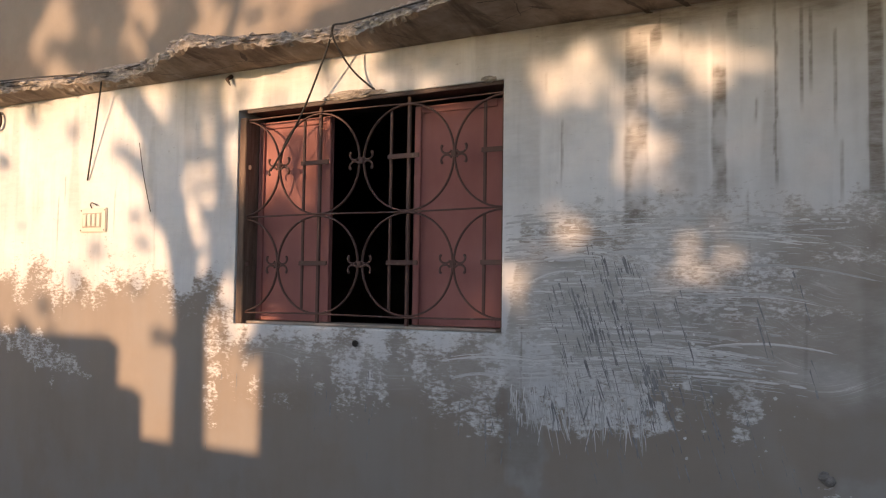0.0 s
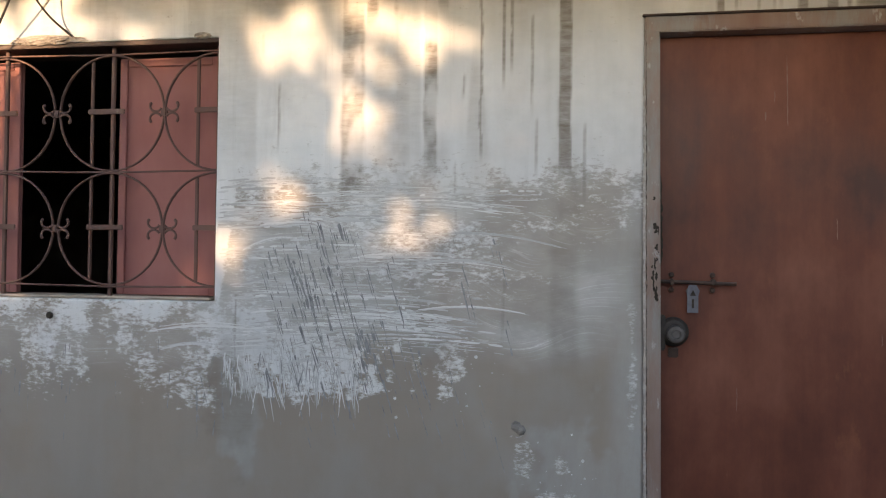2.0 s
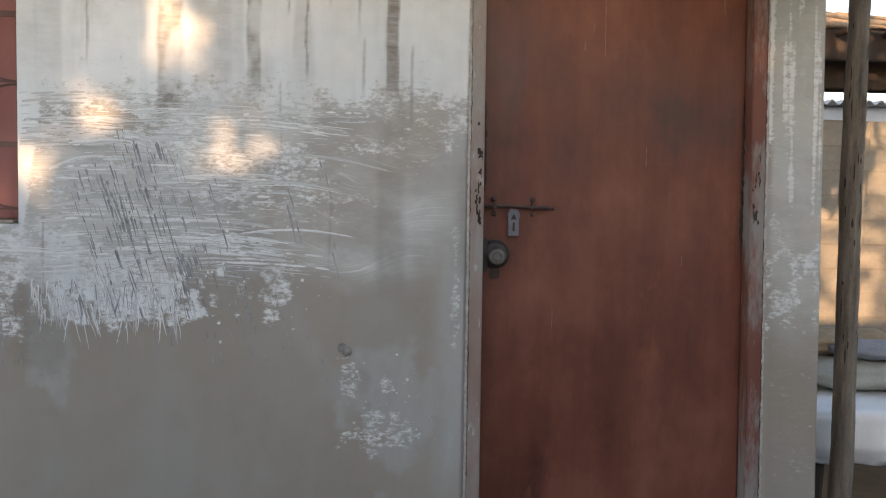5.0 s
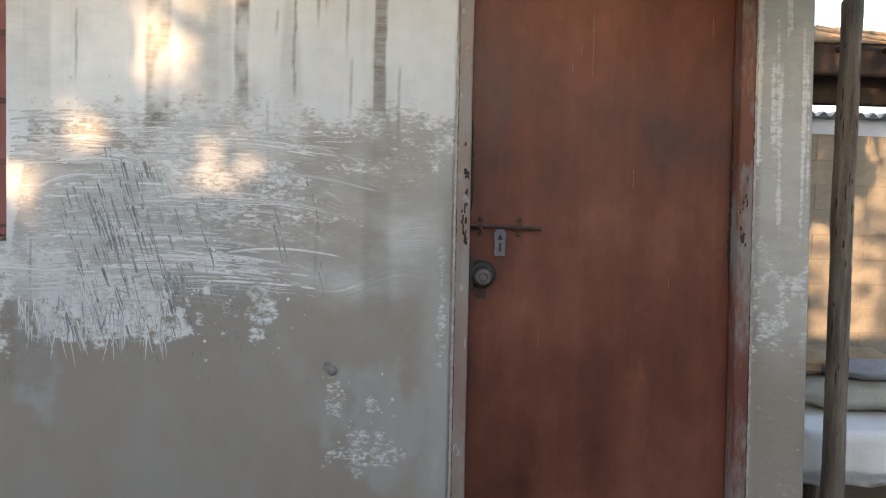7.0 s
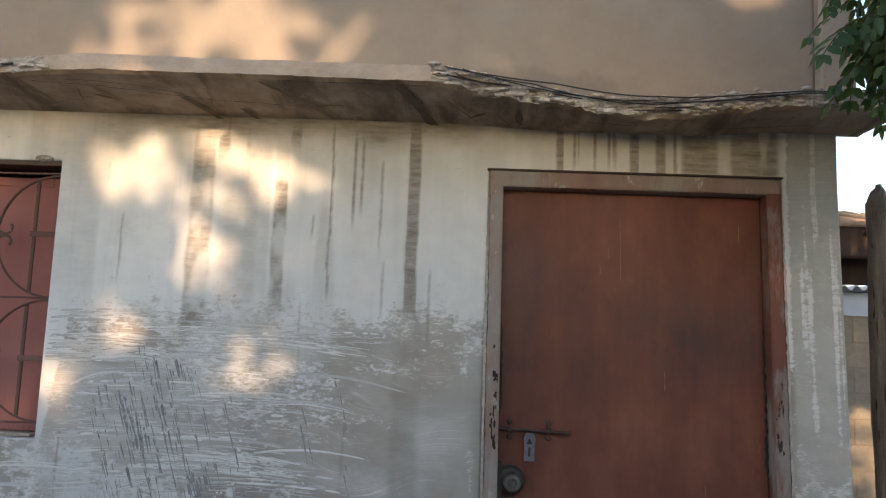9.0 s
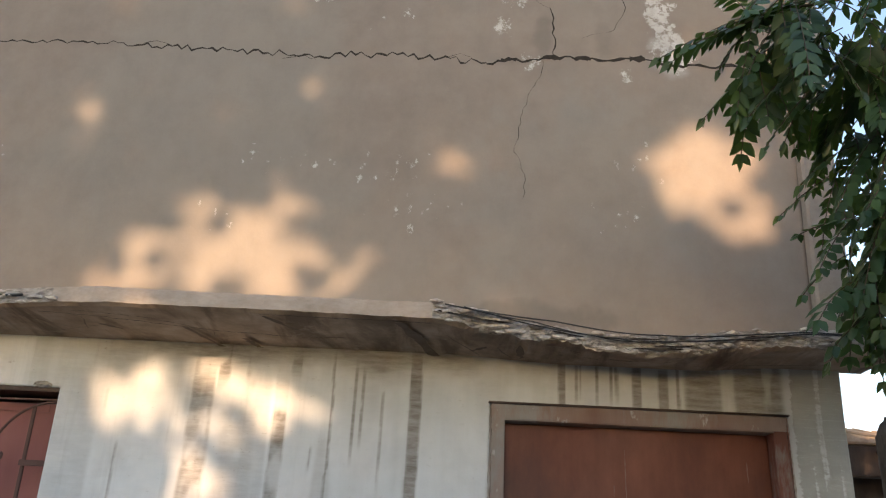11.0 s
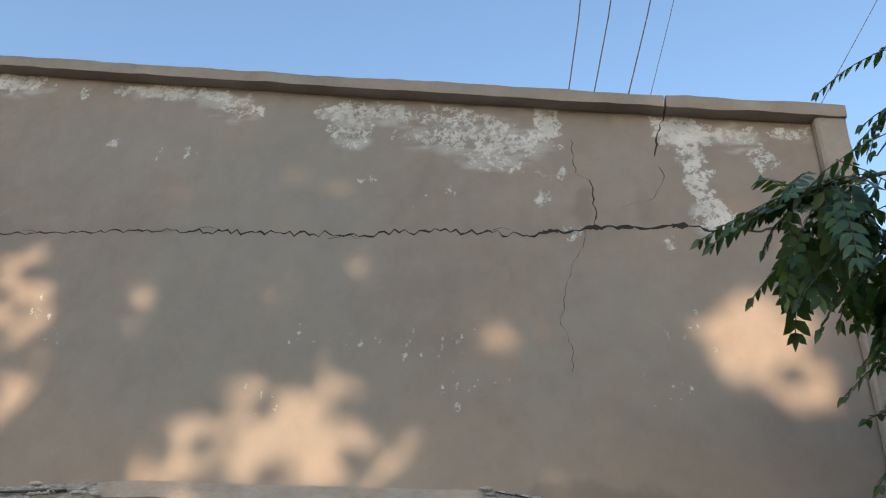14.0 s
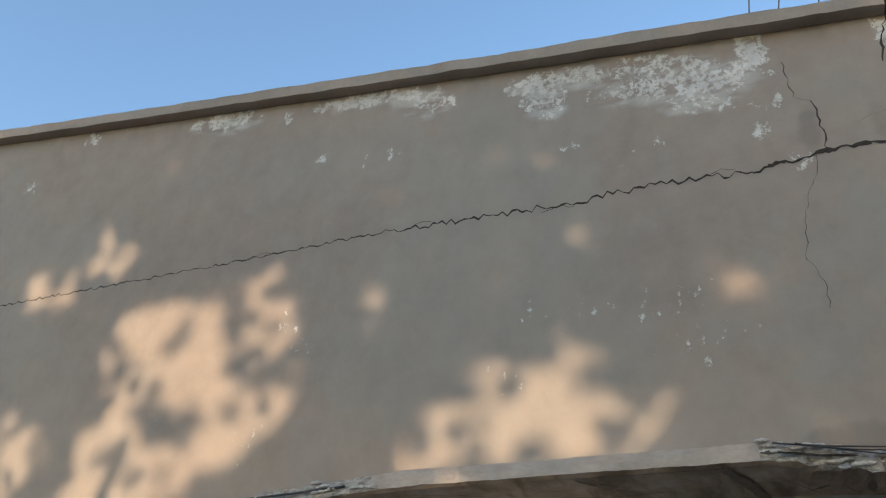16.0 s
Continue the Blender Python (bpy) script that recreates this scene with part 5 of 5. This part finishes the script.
tagged(part("corrugated_sheet", bm, TIN), "wavy cement sheet on the far wall", "sheet")

shed = empty("shed", 3.6, 3.6, GROUND)
tagged(shed, "low open shed with a dark thatch and pole roof", "shed")
under(shed, part("roof_mat", box((2.35, 3.0, 2.52), (7.0, 5.6, 2.60), 0.01, 0.01), STRAW, label="straw-coloured reed mat roof"))
under(shed, part("roof_beam", box((2.3, 3.02, 2.30), (7.0, 3.12, 2.515), 0.01), DARK_WOOD))
under(shed, part("roof_beam", box((2.3, 5.0, 2.34), (7.0, 5.1, 2.515), 0.01), DARK_WOOD))
under(shed, part("hanging_mat", box((2.32, 3.3, 2.12), (7.0, 3.36, 2.515), 0.01, 0.02), DARK_WOOD, label="dark hanging reed mat"))
for k in range(14):
    x = 2.4 + k * 0.33
    under(shed, part("rafter", tube([(x, 2.85, 2.47), (x + 0.05, 5.4, 2.50)], 0.022, 7), DARK_WOOD))
for k in range(9):
    x = 2.3 + 0.13 * k
    under(shed, part("cane", tube([(x - 0.2, 2.84, 2.62 - 0.01 * k), (x + 0.7, 2.80, 2.50 - 0.02 * (k % 4))], 0.011, 5), STRAW))
for x in (6.8, 4.6):
    under(shed, part("shed_post", tube([(x, 3.07, GROUND), (x, 3.07, 2.30)], 0.05, 8), OLD_WOOD))

bed = empty("rope_bed", 2.5, 1.1, GROUND)
tagged(bed, "low wooden rope bed covered with a white sheet", "bed")
for x in (1.62, 3.42):
    for y in (0.74, 1.5):
        under(bed, part("leg", tube([(x, y, GROUND), (x, y, 0.1), (x, y, 0.31)], [0.03, 0.04, 0.045], 10), DARK_WOOD))
for y in (0.74, 1.5):
    under(bed, part("side_rail", tube([(1.6, y, 0.27), (3.44, y, 0.27)], 0.03, 8), DARK_WOOD))
bm = bmesh.new()
bmesh.ops.create_grid(bm, x_segments=60, y_segments=46, size=1)
for v in bm.verts:
    u, w = v.co.x, v.co.y
    x, y, z = 2.5 + u * 1.05, 1.12 + w * 0.62, 0.375
    if x < 1.58:
        z -= (1.58 - x) * 1.0
        x = 1.58 - (1.58 - x) * 0.25
    if y < 0.70:
        z -= (0.70 - y) * 1.15
        y = 0.70 - 0.012 - 0.02 * math.sin(x * 31) * min(1, (0.375 - z) * 6)
    v.co = (x, y, z + 0.008 * noise.noise((x * 5, y * 5, 0)))
ext = bmesh.ops.solidify(bm, geom=bm.faces[:], thickness=0.006)
under(bed, part("bed_sheet", bm, SHEET, label="white cotton sheet hanging over the edge", smooth=True))


def bedding(name, x0, x1, y, z, r, mat, label, flat=0.62):
    bm = bmesh.new()
    n, m = 64, 36
    rings = []
    for k in range(n + 1):
        x = x0 + (x1 - x0) * k / n
        end = min(1, 4 * min(k, n - k) / n + 0.35)
        ring = []
        for j in range(m):
            a = 2 * math.pi * j / m
            q = r * end * (1 + 0.12 * noise.noise((x * 5, math.cos(a) * 2, math.sin(a) * 2 + z * 9)) + 0.045 * math.sin(11 * x + 5 * a + 4 * noise.noise((x * 4, a, z))) + 0.06 * noise.noise((x * 17, math.cos(a) * 5, math.sin(a) * 5)))
            ring.append(bm.verts.new((x, y + q * 1.5 * math.cos(a), z + r * flat + q * flat * math.sin(a))))
        rings.append(ring)
    for p, q in zip(rings, rings[1:]):
        for j in range(m):
            bm.faces.new((p[j], p[(j + 1) % m], q[(j + 1) % m], q[j]))
    bm.faces.new(rings[0][::-1])
    bm.faces.new(rings[-1])
    bmesh.ops.recalc_face_normals(bm, faces=bm.faces[:])
    return tagged(part(name, bm, mat, smooth=True), label, "bedding", "rolled bedding on the bed")


bedding("rolled_quilt", 1.66, 2.75, 1.15, 0.379, 0.125, GREEN_CLOTH, "pale green quilt folded on the bed")
bedding("rolled_blanket", 1.60, 2.25, 1.27, 0.525, 0.105, TAN_CLOTH, "tan blanket rolled on a folded quilt")
bedding("rolled_quilt", 1.84, 2.9, 1.11, 0.528, 0.078, BLUE_CLOTH, "grey-blue quilt rolled on a folded quilt")

# ---- overhead wires ----
for k, (x0, z0, x1, z1) in enumerate(((0.448, 9.536, 0.626, 10.88), (0.798, 9.512, 1.054, 10.885), (1.264, 9.479, 1.612, 10.893), (1.557, 9.454, 1.94, 10.897), (3.741, 9.196, 4.754, 10.933))):
    # strung from far behind the house to over the lane
    far = Vector((x0, 6, z0)) - (Vector((x1, 6, z1)) - Vector((x0, 6, z0))) * 1.5
    near = Vector((x1, 6, z1)) + (Vector((x1, 6, z1)) - Vector((x0, 6, z0))) * 2
    tagged(part("overhead_wire", tube([far + Vector((0, 1.5, 0)), Vector((x0, 6, z0)), Vector((x1, 6, z1)), near - Vector((0, 2, 0))], 0.010 if k < 3 else 0.005, 5), RUBBER), "dark overhead service wire against the sky", "wire", "overhead wires")


# ---- trees ----
def leaflet(verts, faces, base, way, side, length, width, droop):
    """One pointed leaflet, folded along its midrib."""
    up = way.cross(side).normalized()
    o = len(verts)
    tip = base + way * length - Vector((0, 0, droop * length))
    a, b = base + way * length * 0.35, base + way * length * 0.7 - Vector((0, 0, droop * length * 0.45))
    verts += [base, a + side * width * 0.5 + up * width * 0.12, b + side * width * 0.36 + up * width * 0.1, tip, b - side * width * 0.36 + up * width * 0.1, a - side * width * 0.5 + up * width * 0.12, a, b]
    faces += [(o, o + 1, o + 6), (o + 6, o + 1, o + 2, o + 7), (o + 7, o + 2, o + 3), (o, o + 6, o + 5), (o + 6, o + 7, o + 4, o + 5), (o + 7, o + 3, o + 4)]


def compound_leaf(verts, faces, stems, r, base, way, length, pairs, size, droop):
    """A drooping stalk with paired leaflets."""
    p, d = Vector(base), Vector(way).normalized()
    stalk = [p.copy()]
    for k in range(pairs):
        d = (d + Vector((0, 0, -droop)) + Vector(r.normal(0, 0.03, 3))).normalized()
        p = p + d * (length / pairs)
        stalk.append(p.copy())
        side = d.cross(Vector((0, 0, 1)))
        side = side.normalized() if side.length > 0.1 else Vector((1, 0, 0))
        s = size * (0.65 + 0.5 * math.sin(math.pi * (k + 1) / (pairs + 1))) * r.uniform(0.8, 1.15)
        for sg in (-1, 1):
            w = (side * sg * 0.85 + d * 0.55 + Vector((0, 0, r.uniform(-0.55, -0.1)))).normalized()
            n = w.cross(d).normalized().cross(w).normalized()
            leaflet(verts, faces, p, w, n, s, s * 0.56, r.uniform(0.0, 0.3))
    leaflet(verts, faces, p, d, d.cross(Vector((0, 1, 0.2))).normalized(), size * 0.9, size * 0.4, 0.2)
    stems.append(stalk)


def leafy_tree(trunk_points, trunk_radii, limbs, sprays, clumps, seed, label):
    """sprays: (start, end, pairs, leaflet); clumps: (centre, half-extent, number of leaves)."""
    r = np.random.default_rng(seed)
    tree = empty("tree", *trunk_points[0])
    tagged(tree, label, "tree")
    under(tree, part("trunk", tube(trunk_points, trunk_radii, 12), BARK, smooth=True))
    verts, faces, stems = [], [], []
    for pts, rad in limbs:
        under(tree, part("limb", tube(pts, [rad * (1 - 0.75 * k / (len(pts) - 1)) for k in range(len(pts))], 7), BARK, smooth=True))
    for a, b, pairs, size in sprays:
        a, b = Vector(a), Vector(b)
        compound_leaf(verts, faces, stems, r, a, b - a + Vector((0, 0, 0.30 * (b - a).length)), (b - a).length, int(pairs * 1.25), size * 0.84, 0.045)
    for c, h, count in clumps:
        for _ in range(int(count * 1.25)):
            base = Vector(c) + Vector([r.uniform(-1, 1) * e for e in h])
            out = Vector((r.normal(-0.1, 0.55), r.normal(0, 0.55), r.normal(-0.55, 0.4)))
            compound_leaf(verts, faces, stems, r, base, out, r.uniform(0.15, 0.26), int(r.integers(6, 10)), r.uniform(0.030, 0.050), 0.10)
    crown = raw("crown", verts, faces, LEAF, tree, True)
    crown.location = -Vector(trunk_points[0])
    twigs = part("twig", join(*[tube(s[::2] + [s[-1]], 0.0016, 3) for s in stems]), BARK)
    under(tree, twigs)
    twigs["kind"] = "stuff"
    return tree


leafy_tree([(2.9, -1.1, GROUND), (2.86, -1.12, 0.8), (2.75, -1.15, 1.7), (2.7, -1.15, 2.3), (2.9, -1.1, 3.2), (3.3, -1.0, 4.2)], [0.13, 0.11, 0.10, 0.09, 0.06, 0.02],
           [([(2.7, -1.15, 2.3), (2.2, -1.2, 2.85), (1.6, -1.2, 3.2), (1.15, -1.2, 3.38)], 0.026), ([(2.2, -1.2, 2.85), (1.5, -1.2, 3.0), (1.0, -1.2, 3.02), (0.70, -1.2, 2.94)], 0.016),
            ([(1.6, -1.2, 3.2), (1.15, -1.15, 3.0), (0.95, -1.15, 2.75), (0.85, -1.12, 2.45)], 0.012), ([(1.5, -1.2, 3.0), (1.2, -1.1, 2.7), (1.05, -1.1, 2.4)], 0.010),
            ([(1.15, -1.2, 3.38), (0.95, -1.2, 3.22), (0.80, -1.2, 3.02)], 0.007)],
           [((1.25, -1.2, 3.42), (0.67, -1.2, 3.27), 15, 0.045), ((1.12, -1.2, 3.36), (0.62, -1.2, 3.0), 15, 0.05), ((1.2, -1.2, 3.30), (0.78, -1.15, 3.12), 11, 0.045), ((0.80, -1.2, 2.97), (0.36, -1.2, 2.82), 13, 0.05),
            ((0.76, -1.2, 2.94), (0.44, -1.25, 2.74), 11, 0.055), ((0.72, -1.15, 2.93), (0.50, -1.1, 2.68), 10, 0.05), ((0.78, -1.2, 2.9), (0.60, -1.2, 2.60), 10, 0.055), ((0.84, -1.2, 2.85), (0.62, -1.15, 2.55), 10, 0.05),
            ((0.90, -1.1, 2.66), (0.76, -1.15, 2.42), 8, 0.06), ((0.90, -1.15, 2.48), (0.77, -1.15, 2.22), 8, 0.06), ((0.74, -1.2, 2.96), (0.50, -1.2, 2.84), 9, 0.05), ((0.70, -1.22, 2.95), (0.40, -1.2, 2.76), 10, 0.055)],
           [((0.90, -1.15, 2.92), (0.20, 0.20, 0.13), 56), ((0.96, -1.12, 2.62), (0.12, 0.20, 0.22), 75), ((0.94, -1.1, 2.40), (0.12, 0.18, 0.12), 50), ((1.25, -1.2, 2.95), (0.22, 0.25, 0.22), 75),
            # the last three clumps are out of view, added to shade door and pillar
            ((1.25, -1.1, 2.5), (0.22, 0.25, 0.26), 95), ((1.6, -1.2, 2.8), (0.25, 0.3, 0.35), 40), ((1.02, -1.2, 3.2), (0.14, 0.1, 0.10), 10), ((1.45, -1.2, 3.3), (0.3, 0.25, 0.15), 24), ((0.68, -1.2, 2.90), (0.12, 0.10, 0.05), 20), ((2.35, -1.2, 3.1), (0.5, 0.6, 0.6), 150), ((2.1, -2.1, 3.0), (0.5, 0.45, 0.5), 110), ((3.1, -2.0, 3.5), (0.85, 0.65, 0.8), 380)], 3,
           "leafy tree with drooping feathered leaves beside the house")

# ---- behind the viewer: lane wall with a gapped top, and shade trees ----
FAR_Y = -7.0


def back_along(x, z, y):
    """The place at depth y that shades the facade's point (x, z)."""
    t = y / SUN_WAY.y
    return Vector((x + SUN_WAY.x * t, y, z + SUN_WAY.z * t))


lane = [(-12, -3.70, 1.065), (-3.70, -3.525, 0.825), (-3.525, -2.716, 0.585), (-2.716, 1.47, 1.16), (1.47, 14, 1.02)]
bms = []
for a, b, z in lane:
    p, q = back_along(a, z, FAR_Y), back_along(b, z, FAR_Y)
    bms.append(box((p.x, FAR_Y - 0.23, GROUND), (q.x, FAR_Y, p.z)))
tagged(part("lane_wall", join(*bms), OCHRE), "plastered lane wall with a stepped broken top", "wall", kind="structure")

GAPS_UP = ((-2.92, 3.25, 0.20, 0.14), (-2.75, 3.05, 0.32, 0.20), (-2.57, 3.22, 0.16, 0.12), (-2.25, 3.33, 0.09, 0.10), (-2.20, 3.20, 0.15, 0.09), (-2.40, 2.97, 0.16, 0.12), (-2.15, 2.80, 0.09, 0.09), (-3.0, 2.76, 0.17, 0.12),
           (-2.75, 2.58, 0.26, 0.10), (-2.38, 2.68, 0.14, 0.08), (-3.55, 3.62, 0.17, 0.09), (-3.2, 3.72, 0.12, 0.07), (-1.35, 2.58, 0.13, 0.13), (-1.17, 2.68, 0.11, 0.13), (-1.0, 2.57, 0.15, 0.07), (-0.95, 2.72, 0.12, 0.14),
           (-0.74, 2.60, 0.14, 0.09), (-1.06, 2.86, 0.07, 0.06), (-0.60, 2.50, 0.10, 0.04), (-0.193, 3.085, 0.045, 0.045), (0.78, 3.07, 0.19, 0.15), (0.70, 3.06, 0.10, 0.10), (0.82, 3.10, 0.10, 0.10), (0.80, 3.0, 0.09, 0.08), (0.90, 2.93, 0.09, 0.10), (-4.18, 2.65, 0.14, 0.25), (-3.62, 2.65, 0.08, 0.24),
           (-2.95, 2.52, 0.26, 0.14), (-1.68, 3.25, 0.05, 0.04), (-1.62, 3.13, 0.03, 0.04), (-3.5, 2.7, 0.10, 0.12))
GAPS_LOW = ((-4.45, 1.65, 0.75, 0.75), (-3.90, 1.55, 0.36, 0.95), (-3.60, 1.35, 0.22, 0.60), (-3.6, 2.15, 0.34, 0.13), (-3.12, 1.78, 0.10, 0.10), (-3.14, 1.50, 0.08, 0.12), (-2.99, 1.22, 0.09, 0.30), (-2.72, 1.90, 0.16, 0.16),
            (-2.5, 2.2, 0.6, 0.11), (-3.05, 2.15, 0.08, 0.10), (-1.50, 1.40, 0.06, 0.10), (-1.31, 2.11, 0.11, 0.09), (-1.08, 2.24, 0.22, 0.04), (-0.96, 2.08, 0.07, 0.14), (-0.79, 2.13, 0.10, 0.10), (-1.09, 1.87, 0.06, 0.07),
            (-0.96, 1.80, 0.05, 0.10), (-1.30, 1.56, 0.09, 0.06), (-0.72, 1.40, 0.04, 0.07), (-0.89, 1.40, 0.05, 0.07), (-0.355, 1.93, 0.07, 0.07), (-1.59, 2.12, 0.07, 0.10), (-1.12, 2.0, 0.06, 0.08), (-0.9, 1.62, 0.06, 0.07),
            (-3.45, 0.8, 0.28, 0.5), (-3.45, 1.2, 0.30, 0.40), (-2.9, 0.8, 0.24, 0.5))


def shade_crown(name, x0, x1, seed, depth, stem, limbs, label):
    """A crown over a stretch of the facade's sun; stem and limbs are named by the facade points that they shade."""
    r = np.random.default_rng(seed)
    verts, faces = [], []
    n = int((x1 - x0) * 4600)
    X, Z = r.uniform(x0, x1, n), r.uniform(1.0, 5.6, n)
    open_ = np.zeros(n)
    for cx, cz, rx, rz in GAPS_UP + GAPS_LOW:
        grow = 0.04 if cx > -1.7 and cz < 2.3 else 0.06
        d = np.hypot((X - cx) / (rx + grow), (Z - cz) / (rz + grow)) + 0.8 * (fbm((X + 60) * 8, (Z + 60) * 8, 300) - 0.5) + 0.7 * (fbm((X + 60) * 22, (Z + 60) * 16, 301) - 0.5)
        open_ = np.maximum(open_, step(1.3, 0.75, d) * (0.997 if rx > 0.29 and cz < 2.3 else (0.77 if cx > -1.7 and cz < 2.3 else 0.70 if -1.75 < cx < -1.5 else 0.84) if rx <= 0.085 else 0.98 if cx > 0.3 else 0.975 if cx < -1.7 else 0.925 if cz < 2.3 else 0.915))
    # leaf clusters that hang into the gaps, and pinholes between the leaves
    mottle = step(0.50, 0.62, fbm((X + 60) * 7 + (Z + 60) * 2, (Z + 60) * 6, 305))
    calm = step(-3.3, -3.6, X) * step(2.4, 2.2, Z)
    open_ = open_ * (1 - mottle * (1 - calm) * np.where(X > 0.3, 0.0, 0.085))
    open_ = np.maximum(open_, 0.62 * step(0.58, 0.70, fbm((X + 60) * 5, (Z + 60) * 6, 303)) * step(-0.4, -0.8, X) * step(1.3, 1.5, Z) * step(3.3, 3.0, Z))
    keep = r.random(n) > open_
    # thinned past 1.50, so that part of the sun reaches the yard
    keep &= ~((X > 1.50) & (Z < 3.4) & (r.random(n) < 0.88))
    for x, z in zip(X[keep], Z[keep]):
        p = back_along(x, z, r.uniform(-14.5, -9.0))
        way = Vector(r.normal(0, 1, 3)).normalized()
        side = way.cross(SUN_WAY)
        if side.length < 0.2:
            continue
        side.normalize()
        L, W = r.uniform(0.10, 0.20), r.uniform(0.07, 0.12)
        o = len(verts)
        verts += [p - way * L * 0.5, p + side * W * 0.5, p + way * L * 0.5, p - side * W * 0.5]
        faces.append((o, o + 1, o + 2, o + 3))
    path = [back_along(x, z, depth) for x, z in stem]
    path[0].z = GROUND
    tree = empty("tree", *path[0])
    tagged(tree, label, "tree")
    crown = raw("crown", verts, faces, FAR_LEAF, tree)
    crown.location = -Vector(tree.location)
    under(tree, part("trunk", tube(path, [0.115 - 0.05 * k / (len(path) - 1) for k in range(len(path))], 10), BARK, smooth=True))
    fork = path[2]
    for ends in limbs:
        under(tree, part("limb", tube([fork] + [back_along(x, z, depth - 0.3 * k) for k, (x, z) in enumerate(ends)], [0.075] + [0.06 - 0.04 * k / len(ends) for k in range(len(ends))], 7), BARK, smooth=True))
    top = path[-1]
    for k in range(5):
        e = back_along(r.uniform(x0 + 0.3, x1 - 0.3), r.uniform(3.6, 4.8), -11.0)
        under(tree, part("limb", tube([top, top.lerp(e, 0.5) + Vector((0, 0, 0.2)), e], [0.05, 0.035, 0.012], 6), BARK))


shade_crown("shade", -5.6, -1.9, 31, -7.7, [(-3.145, -0.8), (-3.14, 0.6), (-3.14, 1.1), (-3.20, 1.45), (-3.35, 1.9), (-3.45, 2.1), (-3.75, 2.45), (-4.0, 4.0)], [[(-2.97, 1.45), (-2.96, 1.73), (-3.02, 2.27), (-2.88, 2.75)]], "broad shade tree across the lane")
# unseen crown, stretched east past the house to dim yard and far wall
shade_crown("shade", -1.9, 3.2, 37, -11.0, [(-0.2, -1.2), (-0.2, 0.6), (-0.25, 1.4), (-0.35, 2.2), (-0.3, 3.9)], [], "dense shade tree across the lane")
